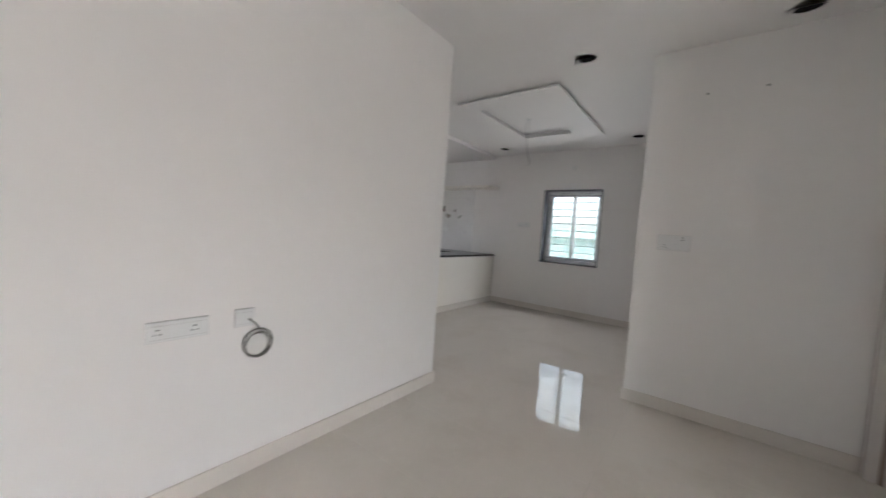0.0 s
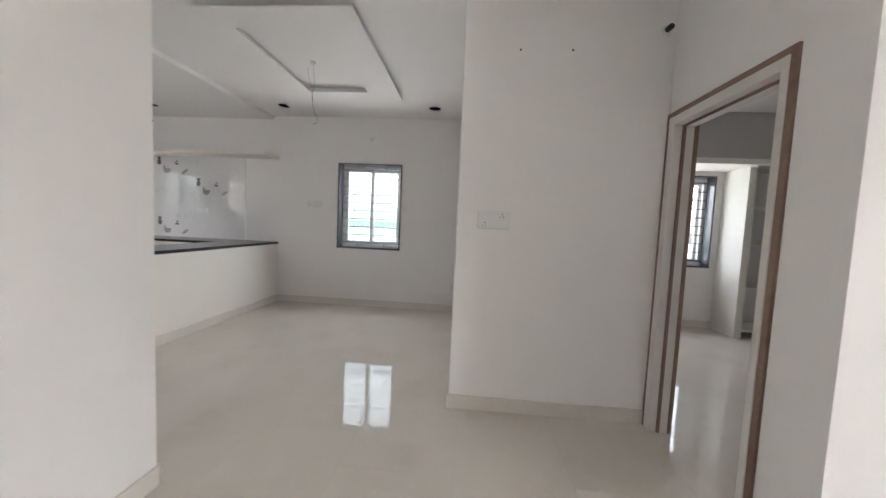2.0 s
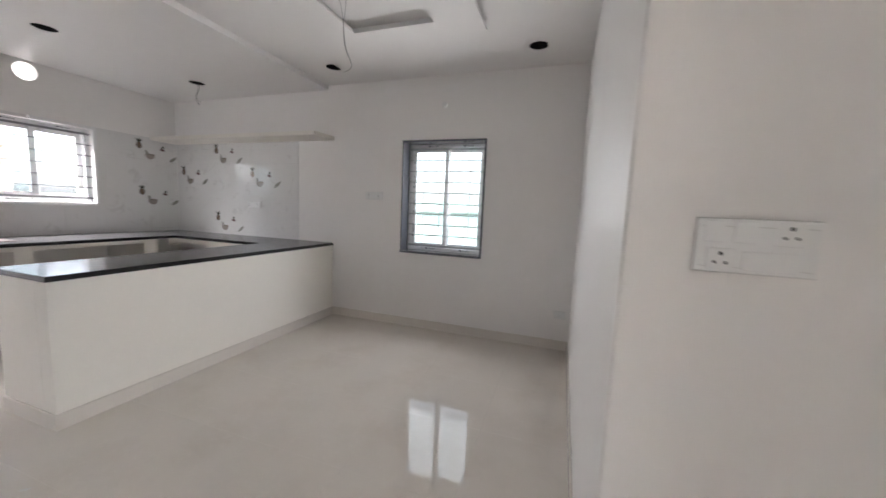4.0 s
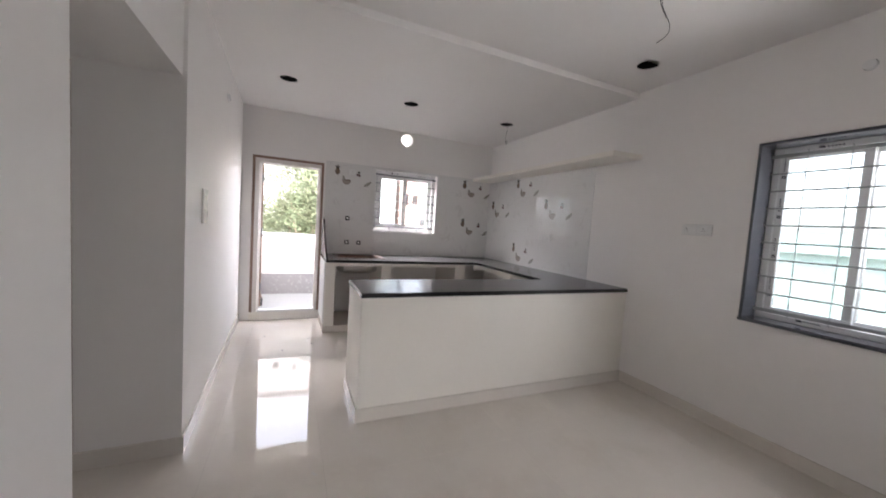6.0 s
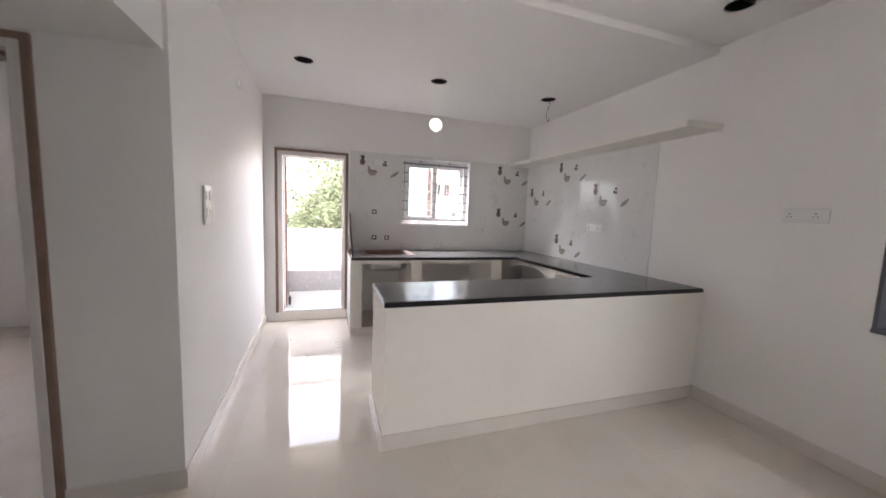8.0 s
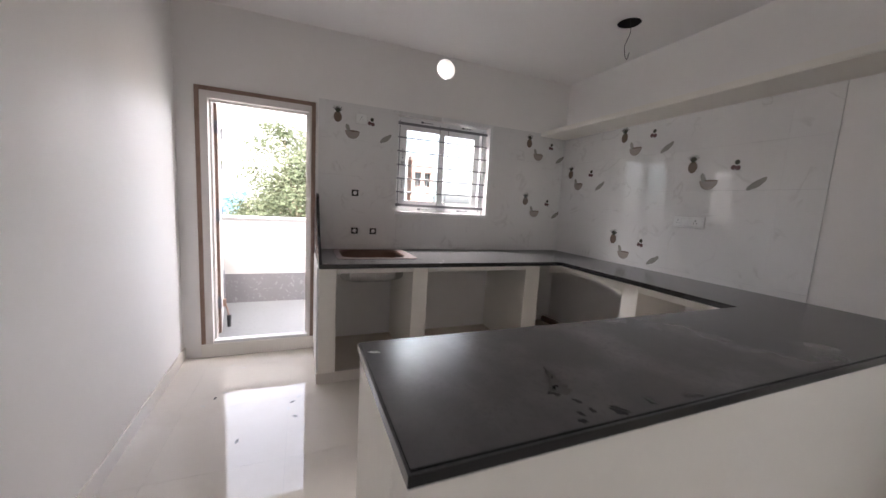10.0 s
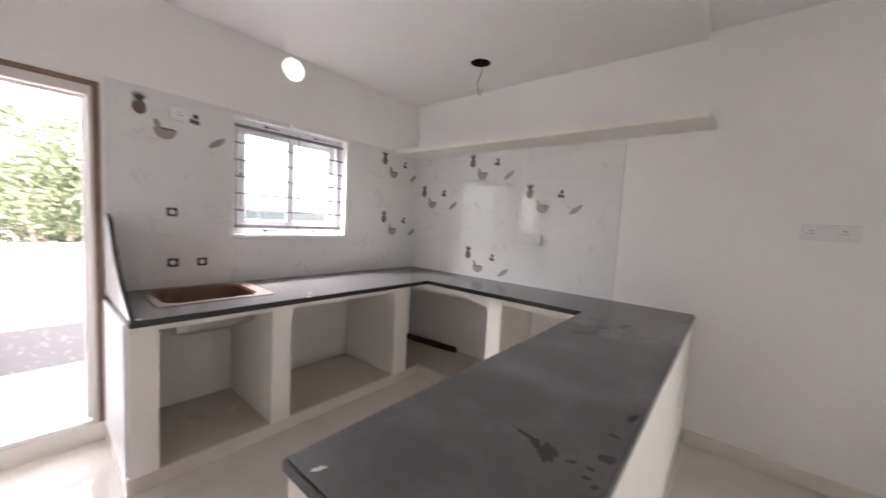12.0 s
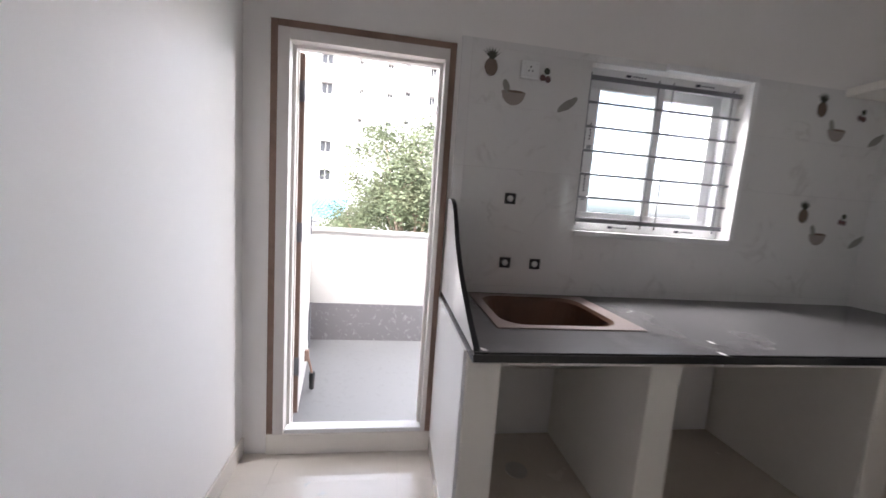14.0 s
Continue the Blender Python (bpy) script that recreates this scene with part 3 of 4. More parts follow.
box(bt, (0.64, -0.008, 0.16), (0.68, -0.003, 0.38), 0.001)
part("tower_bolt", bt, STEEL, leaf, "dark steel tower bolt")

st = bmesh.new()
rod(st, (0.40, -0.02, 0.16), (0.42, -0.05, 0.02), 0.008)
box(st, (0.385, -0.03, 0.12), (0.415, -0.003, 0.19), 0.002)
stopper = part("door_stopper", st, TEAK, leaf, "brown fold-down door stopper")
st = bmesh.new()
rod(st, (0.42, -0.05, -0.09), (0.42, -0.05, 0.025), 0.016, 10, 0.02)
part("rubber_foot", st, SOCKET, stopper, "black rubber foot")

door_2 = door_frame("door_2", lambda u, w, z: (0.855 + w, u, z), 3.39, 4.275, 0.0, 2.026, 0.068, 0.085, 0.085, 0.124, "bedroom door frame, primed pink-white with bare wood edges", near_edge=False)
kb = bmesh.new()
rod(kb, (0.90, 4.188, 0.98), (0.90, 4.192, 0.98), 0.012, 12)
part("latch_hole", kb, SOCKET, door_2, "dark round latch hole")
door_3 = door_frame("door_3", lambda u, w, z: (-3.27 - w, u, z), 2.162, 2.988, 0.0, 2.083, 0.07, 0.07, 0.07, 0.11, "passage door frame with a dark wood edge")
# ---- kitchen: brickwork piers, worktop, sink ----
ZT, TT = 0.905, 0.032
ZU = ZT - TT
ZB = 0.08


def masonry(name, boxes, label):
    ob = tagged(new(name), label, "counter base")
    for nm, a, b in boxes:
        part(nm, boxed(a, b, 0.006), PLASTER, ob)
    return ob


masonry("counter_base", [("end_wall", (XW, 4.385, ZB), (-5.30, 4.505, ZU)), ("pier", (XW, 5.07, ZB), (-5.30, 5.195, ZU)), ("pier", (XW, 6.115, ZB), (-5.30, 6.27, ZU)),
                         ("beam", (-5.42, 4.505, 0.822), (-5.30, 5.07, ZU)), ("beam", (-5.42, 5.195, 0.822), (-5.30, 6.115, ZU))],
        "white plastered brick base under the sink counter with open bays")
nb = masonry("counter_base", [("pier", (-4.595, 6.47, ZB), (-4.465, YN, ZU)), ("beam", (-4.465, 6.47, 0.815), (-3.83, 6.59, ZU))],
             "white plastered brick base under the hob counter with open bays")
# arched beam across the corner bay
bm = bmesh.new()
n = 16
pts = [(-5.42 + 0.825 * k / n, 0.812 - 0.05 * (abs(2 * k / n - 1) ** 3)) for k in range(n + 1)]
fr, bk = [[bm.verts.new((x, y, z)) for x, z in pts] + [bm.verts.new((-4.595, y, ZU)), bm.verts.new((-5.42, y, ZU))] for y in (6.47, 6.59)]
bm.faces.new(fr)
bm.faces.new(bk[::-1])
for k in range(len(fr)):
    j = (k + 1) % len(fr)
    bm.faces.new((fr[k], fr[j], bk[j], bk[k]))
part("arched_beam", bm, PLASTER, nb)
masonry("peninsula_wall", [("long_wall", (-3.40, 4.445, 0), (-3.282, YN, ZU)), ("end_wall", (-3.83, 4.445, 0), (-3.40, 4.565, ZU))],
        "white plastered half wall carrying the black granite peninsula top")
# the bays stand on a low tiled plinth that runs round the corner
bm = bmesh.new()
prism(bm, [(XW, 4.40), (-5.318, 4.40), (-5.318, 6.455), (-3.40, 6.455), (-3.40, YN), (XW, YN)], -0.001, ZB)
plinth = tagged(finish(bm, "floor_bay_plinth", [BAY_TILE]), "raised tan tile floor of the open counter bays", "floor", kind="structure")
for a, b in (((-5.33, 4.385, 0.0), (-5.306, 6.443, ZB + 0.003)), ((-5.306, 6.443, 0.0), (-3.40, 6.467, ZB + 0.003)), ((XW, 4.373, 0.0), (-5.306, 4.385, ZB + 0.003))):
    part("edge_tile", boxed(a, b, 0.003), SKIRT, plinth, "pale edge tile")

# worktop: a U in granite, with a cut-out for the sink
SX0, SX1, SY0, SY1 = -5.93, -5.46, 4.55, 5.12
worktop = tagged(new("worktop"), "dusty black granite kitchen worktop with dark polished edge", "worktop")


def slab(us, vs, cut=None):
    """A granite slab with rounded front edges, less a cut-out."""
    bm = bmesh.new()
    us, vs = list(us), list(vs)
    if cut:
        us, vs = us + list(cut[:2]), vs + list(cut[2:])
    sheet(bm, lambda u, v, w: (u, v, w), us, vs, ZU, lambda u, v: None if cut and cut[0] < u < cut[1] and cut[2] < v < cut[3] else ZT)
    bmesh.ops.recalc_face_normals(bm, faces=bm.faces)
    rim = [e for e in bm.edges if all(v.co.z > ZT - 0.001 for v in e.verts) and len(e.link_faces) == 2 and abs(e.link_faces[0].normal.z - e.link_faces[1].normal.z) > 0.5
           and not any(all(abs(v.co.x - joint) < 0.001 and v.co.y > 6.40 for v in e.verts) for joint in (-5.212, -3.845))]
    bmesh.ops.bevel(bm, geom=rim, offset=0.006, segments=2, affect="EDGES")
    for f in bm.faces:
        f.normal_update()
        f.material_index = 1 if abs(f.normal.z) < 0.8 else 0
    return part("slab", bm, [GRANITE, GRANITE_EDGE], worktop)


slab((XW, -5.212), (4.38, 6.41, YN), (SX0, SX1, SY0, SY1))
slab((-5.212, -3.845), (6.41, YN))
slab((-3.845, -3.275), (4.44, 6.41, YN))

sink = tagged(new("sink"), "drop-in sink still covered with copper coloured film", "sink")
bm = bmesh.new()


def ring_of(inset, z, r, y1=SY1):
    cx, cy, hx, hy = (SX0 + SX1) / 2, (SY0 + y1) / 2, (SX1 - SX0) / 2 - inset, (y1 - SY0) / 2 - inset
    out = []
    for sx, sy, a0 in ((1, 1, 0), (-1, 1, 90), (-1, -1, 180), (1, -1, 270)):
        for k in range(7):
            a = radians(a0 + 15 * k)
            out.append(bm.verts.new((cx + sx * (hx - r) + r * math.cos(a), cy + sy * (hy - r) + r * math.sin(a), z)))
    return out


def skin(rings, mats):
    for (a, b), m in zip(zip(rings, rings[1:]), mats):
        for k in range(len(a)):
            f = bm.faces.new((a[k], a[(k + 1) % len(a)], b[(k + 1) % len(a)], b[k]))
            f.material_index = m


rings = [ring_of(-0.028, ZT + 0.001, 0.012), ring_of(-0.026, ZT + 0.005, 0.012), ring_of(0.014, ZT + 0.004, 0.10, 5.088), ring_of(0.024, ZT - 0.01, 0.11, 5.088), ring_of(0.05, ZT - 0.16, 0.12, 5.088), ring_of(0.10, ZT - 0.185, 0.10, 5.088)]
skin(rings, (1, 1, 0, 0, 0))
bm.faces.new(rings[-1])
part("basin", bm, [SINK_FILM, SINK_RIM], sink, smooth=False)
bm = bmesh.new()
rings = [ring_of(0.004, ZT - 0.034, 0.08, 5.068), ring_of(0.008, ZT - 0.165, 0.09, 5.068), ring_of(0.02, ZT - 0.178, 0.09, 5.068), ring_of(0.07, ZT - 0.205, 0.09, 5.068)]
skin(rings, (0, 0, 0))
bm.faces.new(rings[-1])
part("underside", bm, SINK_STEEL, sink, "bare steel underside", smooth=True)
bm = bmesh.new()
rod(bm, ((SX0 + SX1) / 2, (SY0 + SY1) / 2, ZT - 0.184), ((SX0 + SX1) / 2, (SY0 + SY1) / 2, ZT - 0.18), 0.045, 20)
part("drain", bm, SINK_STEEL, sink)

# side splash, an ogee slab at the end of the sink counter
bm = bmesh.new()
prof = bend([(-5.99, 1.385, 0), (-5.90, 1.385, 0), (-5.80, 1.34, 0), (-5.68, 1.20, 0), (-5.55, 1.09, 0), (-5.38, 0.99, 0), (-5.225, 0.915, 0)], 5)
line = [(p.x, p.y) for p in prof] + [(-5.225, ZT), (-5.99, ZT)]
fr = [bm.verts.new((x, 4.382, z)) for x, z in line]
bk = [bm.verts.new((x, 4.402, z)) for x, z in line]
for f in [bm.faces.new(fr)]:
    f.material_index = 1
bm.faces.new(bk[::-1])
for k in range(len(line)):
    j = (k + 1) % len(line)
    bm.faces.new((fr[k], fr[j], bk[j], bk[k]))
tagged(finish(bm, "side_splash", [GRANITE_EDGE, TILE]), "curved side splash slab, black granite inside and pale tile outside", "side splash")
bm = boxed((-5.995, 4.372, 0.10), (-5.31, 4.384, ZU - 0.002), 0.002)
tagged(finish(bm, "end_cladding", UPVC), "white glazed cladding on the sink counter's end", "cladding")

# marks and debris on the worktop
def blot(name, cx, cy, rx, ry, turn, z, mat, label, seed, cat, lump=0.35):
    rng = random.Random(seed)
    bm = bmesh.new()
    vs = []
    for k in range(22):
        a = 2 * math.pi * k / 22
        q = 1 + lump * (rng.random() - 0.5) * 2
        x, y = rx * q * math.cos(a), ry * q * math.sin(a)
        t = radians(turn)
        vs.append(bm.verts.new((cx + x * math.cos(t) - y * math.sin(t), cy + x * math.sin(t) + y * math.cos(t), z)))
    bm.faces.new(vs)
    ex = bmesh.ops.extrude_face_region(bm, geom=list(bm.faces))
    for v in ex["geom"]:
        if isinstance(v, bmesh.types.BMVert):
            v.co.z += 0.0006
    return tagged(finish(bm, name, mat), label, cat)


for i, (x, y, rx, ry, t) in enumerate(((-3.42, 4.875, 0.034, 0.02, 110), (-3.455, 4.89, 0.038, 0.011, 140), (-3.50, 4.907, 0.03, 0.005, 160), (-3.365, 4.885, 0.012, 0.006, 30), (-3.305, 4.955, 0.026, 0.014, 60), (-3.325, 4.89, 0.009, 0.006, 0),
                                      (-3.322, 4.855, 0.009, 0.006, 20), (-3.30, 4.838, 0.012, 0.007, 70), (-3.315, 5.066, 0.016, 0.007, 0), (-3.30, 5.20, 0.03, 0.01, 80))):
    blot("wet_stain", x, y, rx, ry, t, ZT + 0.0004, STAIN, "dark wet splash on the granite worktop", i, "stain")
for i, (x, y, rx, ry, t) in enumerate(((-3.755, 4.475, 0.016, 0.006, 70), (-5.33, 5.33, 0.014, 0.008, 0), (-5.72, 5.28, 0.008, 0.005, 0), (-5.70, 5.25, 0.005, 0.004, 0), (-5.24, 4.42, 0.012, 0.008, 40), (-5.225, 5.27, 0.016, 0.01, 0))):
    blot("plaster_crumb", x, y, rx, ry, t, ZT + 0.0004, DUST, "pale crumb of plaster lying on the worktop", 40 + i, "debris")
for i, (x, y) in enumerate(((-5.30, 3.75), (-5.22, 3.70), (-5.36, 3.80), (-5.12, 4.22), (-5.18, 4.26), (-5.05, 4.20), (-4.95, 4.24), (-5.72, 3.86), (-5.78, 3.78), (-4.8, 3.95), (-2.85, 4.15), (-0.52, 3.95))):
    blot("plaster_crumb", x, y, 0.018, 0.008, 40 * i, 0.0006, DUST if i % 3 else STAIN, "crumb of plaster on the tile floor", 70 + i, "debris", 0.5)

# dark stick in the corner bay
bm = bmesh.new()
tube(bm, bend([(-5.94, 6.87, 0.116), (-5.7, 6.90, 0.112), (-5.48, 6.925, 0.11), (-5.25, 6.945, 0.112)], 4), 0.032, 9)
for v in bm.verts:
    v.co += Vector((noise.noise(v.co * 12), noise.noise(v.co * 12 + Vector((5, 0, 0))), noise.noise(v.co * 12 + Vector((0, 5, 0))))) * 0.008
tagged(finish(bm, "stick", BURNT, smooth=True), "dark brown stick lying on the floor of the corner bay", "stick")
bm = bmesh.new()
rod(bm, (-5.72, 4.78, ZB), (-5.72, 4.78, ZB + 0.004), 0.055, 20)
tagged(finish(bm, "floor_drain", GROUT), "round drain cover in the sink bay floor", "drain")

# shelf over the worktop
bm = bmesh.new()
prism(bm, [(XW, 6.66), (-3.30, 6.66), (-3.27, YN), (XW, YN)], 2.142, 2.187)
bmesh.ops.bevel(bm, geom=[e for e in bm.edges if all(v.co.y < 6.75 for v in e.verts) and abs(e.verts[0].co.z - e.verts[1].co.z) < 0.01], offset=0.006, segments=2, affect="EDGES")
tagged(finish(bm, "wall_shelf", PLASTER), "long white plastered shelf slab on the kitchen wall", "shelf")

# vent ring
bm = bmesh.new()
n = 32
for r0, r1, xa, xb in ((0.0945, 0.089, XW + 0.006, XW - 0.19),):
    ring = [[bm.verts.new((x, 5.522 + r * math.cos(2 * math.pi * k / n), 2.617 + r * math.sin(2 * math.pi * k / n))) for k in range(n)] for x, r in ((xa, r0), (xa, r1), (xb, r1), (xb, r0))]
    for a, b in zip(ring, ring[1:] + ring[:1]):
        for k in range(n):
            bm.faces.new((a[k], a[(k + 1) % n], b[(k + 1) % n], b[k]))
tagged(finish(bm, "vent_pipe", UPVC), "round white vent pipe through the kitchen wall", "vent")


# ---- switches, sockets and cables ----
def switch_plate(at, w, h, modules, label, cat="socket"):
    """A plate in local axes: x across, z up, y towards the wall. modules: (x, z, w, h, kind)."""
    ob = tagged(new("switch_plate"), label, cat, group="switch plates")
    ob.matrix_world = at
    # slightly larger grey backing paints the shadow line round the plate
    part("back_box", boxed((-w / 2 - 0.0015, -0.006, -h / 2 - 0.0015), (w / 2 + 0.0015, 0, h / 2 + 0.0015)), SEAM, ob, "grey backing that paints the shadow line round the plate")
    for z in (h / 2 - 0.016, -h / 2 + 0.012):
        part("cover_seam", boxed((-w / 2 + 0.006, -0.0126, z - 0.0007), (w / 2 - 0.006, -0.0115, z + 0.0007)), SEAM, ob)
    part("plate", boxed((-w / 2, -0.012, -h / 2), (w / 2, 0, h / 2), 0.004), PLASTIC, ob)
    for x, z, mw, mh, kind in modules:
        m = part("module", boxed((x - mw / 2, -0.016, z - mh / 2), (x + mw / 2, -0.011, z + mh / 2), 0.002), PLASTIC, ob)
        if kind == "socket":
            pb = bmesh.new()
            for dx, dz, r in ((0, 0.011, 0.0042), (-0.01, -0.008, 0.0034), (0.01, -0.008, 0.0034)):
                rod(pb, (x + dx, -0.0168, z + dz), (x + dx, -0.0155, z + dz), r, 10)
            part("pin_holes", pb, SOCKET, m, "dark pin holes")
    return ob


ROW = [(-0.075, 0, 0.05, 0.055, "socket"), (-0.01, 0, 0.03, 0.055, "rocker"), (0.055, 0, 0.05, 0.055, "socket")]
switch_plate(pose(-2.71, YN, 1.498), 0.225, 0.085, ROW, "white socket plate with two sockets on the wall")
switch_plate(pose(-4.525, YN - 0.008, 1.328), 0.225, 0.085, ROW, "white socket plate on the tiled splashback")
switch_plate(pose(-3.74, 3.449, 1.42, 0, 0, 180 + 1.2), 0.14, 0.225, [(-0.03, 0.055, 0.045, 0.05, "socket"), (0.03, 0.055, 0.03, 0.05, "rocker"), (-0.03, -0.045, 0.03, 0.06, "rocker"), (0.025, -0.045, 0.045, 0.05, "socket")],
             "white switch plate beside the side passage")
switch_plate(pose(-0.215, 4.277, 1.315), 0.21, 0.115, [(-0.075, 0.03, 0.035, 0.045, "rocker"), (-0.02, 0.03, 0.04, 0.045, "rocker"), (0.055, 0.03, 0.05, 0.05, "socket"), (-0.06, -0.028, 0.05, 0.045, "socket"), (0.03, -0.03, 0.1, 0.04, "rocker")],
             "white double-row switch plate on the corner wall")
switch_plate(pose(-1.765, 1.565, 0.79, 0, 0, 90), 0.22, 0.085, ROW, "white socket plate low on the living room wall")
switch_plate(pose(-1.765, 1.83, 0.80, 0, 0, 90), 0.085, 0.085, [(0, 0, 0.05, 0.055, "rocker")], "small white cable outlet low on the living room wall")
switch_plate(pose(-0.56, YN, 0.358), 0.11, 0.075, [(0, 0, 0.05, 0.05, "socket")], "small white socket near the floor")

switch_plate(pose(XW + 0.008, 4.752, 2.055, 0, 0, 90), 0.095, 0.085, [(0, 0, 0.05, 0.055, "socket")], "small white socket on the tiled wall beside the window")
coil = tagged(new("cable_coil"), "coil of thin grey cable hanging on the living room wall", "cable")
for k in range(5):
    bm = bmesh.new()
    r = 0.056 + 0.004 * k
    pts = [(-1.752 + 0.012 * (k % 3), 1.89 + r * math.cos(a), 0.656 + 0.003 * k + r * math.sin(a)) for a in np.linspace(0, 2 * math.pi, 30)]
    tube(bm, pts, 0.0024)
    part("loop", bm, GREY_CABLE, coil)
bm = bmesh.new()
tube(bm, bend([(-1.757, 1.84, 0.80), (-1.735, 1.865, 0.775), (-1.74, 1.89, 0.745), (-1.75, 1.91, 0.72)], 5), 0.0032)
part("lead", bm, GREY_CABLE, coil)

wires = tagged(new("ceiling_wire"), "thin loose wires hanging from the dining ceiling", "wire")
wx, wy, wz = -1.98, 5.31, ZC + 0.02
for k, pts in enumerate((((0, 0, 0), (-0.062, 0.04, -0.05), (-0.068, 0.05, -0.11), (-0.04, 0.05, -0.19), (-0.025, 0.05, -0.29), (-0.005, 0.05, -0.43), (0.036, 0.05, -0.53), (0.03, 0.05, -0.57), (-0.014, 0.05, -0.583)),
                         ((0.005, 0.005, 0), (0.0, 0.02, -0.08), (-0.002, 0.045, -0.14), (-0.012, 0.05, -0.24), (-0.027, 0.055, -0.30), (-0.01, 0.045, -0.42), (0.02, 0.05, -0.5)))):
    bm = bmesh.new()
    tube(bm, bend([(wx + p[0], wy + p[1], wz + p[2]) for p in pts], 5), 0.0012)
    part("strand", bm, CABLE, wires)
bm = boxed((wx - 0.02, wy - 0.022, wz - 0.012), (wx + 0.02, wy + 0.022, wz + 0.001), 0.002)
part("rose", bm, PLASTIC, wires, "small white ceiling cap")
x, y, z = -4.809, 6.465, ZK
bm = bmesh.new()
tube(bm, bend([(x, y, z + 0.05), (x + 0.01, y + 0.01, z - 0.06), (x - 0.02, y, z - 0.15), (x - 0.01, y + 0.02, z - 0.24), (x + 0.02, y + 0.01, z - 0.2)], 5), 0.0025)
tagged(finish(bm, "spot_wire", CABLE), "thin wire hanging out of a ceiling lamp hole", "wire")

# bare holder and caps high on the walls
bm = bmesh.new()
rod(bm, (0.79, 4.277, 2.54), (0.79, 4.262, 2.54), 0.03, 16)
ob = tagged(new("lamp_holder"), "bare black lamp holder high on the corner wall", "lamp holder")
part("base", bm, PLASTIC, ob)
bm = bmesh.new()
rod(bm, (0.79, 4.262, 2.54), (0.79, 4.215, 2.535), 0.018, 14)
part("socket", bm, SOCKET, ob)
for x, y, z, s in ((-1.88, YN, 2.477, -1), (-4.70, 3.428, 2.42, 1), (-0.1, 4.277, 2.42, -1), (0.23, 4.277, 2.42, -1)):
    small = abs(x) < 1
    bm = bmesh.new()
    rod(bm, (x, y, z), (x, y + s * (0.004 if small else 0.02), z), 0.006 if small else 0.032, 18, 0.006 if small else 0.028)
    tagged(finish(bm, "round_cap", SOCKET if small else PLASTIC), "small plug hole high on the wall" if small else "small white round cap high on the wall", "round cap", group="round caps")


# ---- bedroom: loft and wardrobe niche ----
loft = tagged(new("loft"), "white storage loft over the bedroom window and wardrobe", "loft")
part("slab", boxed((0.975, 6.42, 2.16), (4.4, YN, 2.23), 0.006), PLASTER, loft)
part("front", boxed((0.975, 6.44, 2.23), (4.4, 6.48, ZC), 0.003), DOOR_GREY, loft, "grey front panel of the loft")
ward = tagged(new("wardrobe_niche"), "open white built-in wardrobe with plastered shelves", "wardrobe")
part("side_panel", boxed((3.04, 6.55, 0), (3.13, YN, 2.16), 0.004), PLASTER, ward)
part("side_panel", boxed((4.31, 6.55, 0), (4.4, YN, 2.16), 0.004), PLASTER, ward)
for z in (0.08, 0.62, 1.15, 1.66):
    part("shelf", boxed((3.13, 6.57, z), (4.31, YN, z + 0.035), 0.003), PLASTER, ward)
tr = bmesh.new()
box(tr, (1.2, 4.2, ZC - 0.04), (4.2, 6.2, ZC + 0.004), 0.003)
tagged(finish(tr, "ceiling_panel", CEILING), "shallow raised panel on the bedroom ceiling", "ceiling panel")

# ---- balcony ----
bm = boxed((-7.56, 3.18, -0.2), (-6.2, 7.2, 0.05))
box(bm, (-6.2, 3.53, -0.001), (-6.06, 4.37, 0.05))
tagged(finish(bm, "balcony_floor", BALC_FLOOR), "grey textured tile balcony floor", "floor", kind="structure")
bm = bmesh.new()
prism(bm, [(-7.44, 3.30), (-6.2, 3.30), (-6.2, 3.18), (-7.56, 3.18), (-7.56, 7.2), (-7.44, 7.2)], 0.05, 1.06)
parapet = tagged(finish(bm, "balcony_parapet", EXTERIOR), "white painted balcony parapet", "parapet", kind="structure")
bm = bmesh.new()
prism(bm, [(-7.42, 3.32), (-6.19, 3.32), (-6.19, 3.16), (-7.58, 3.16), (-7.58, 7.22), (-7.42, 7.22)], 1.06, 1.085)
part("coping", bm, EXTERIOR, parapet)
bm = boxed((-7.6, 3.14, 2.78), (-6.2, 7.25, 2.92))
tagged(finish(bm, "balcony_ceiling", EXTERIOR), "white slab of the balcony above", "ceiling", kind="structure")
bm = boxed((-7.44, 3.31, 0.05), (-7.43, 7.2, 0.40))
part("dado", bm, BALC_DADO, parapet, "grey patterned tile dado")
bm = boxed((-7.43, 3.30, 0.05), (-6.2, 3.31, 0.40))
part("dado", bm, BALC_DADO, parapet, "grey patterned tile dado")

# ---- outside ----
bm = boxed((-400, -400, -6.4), (400, 400, -6.2))
tagged(finish(bm, "ground", CONCRETE), "dry earth ground far below", "ground", kind="structure")


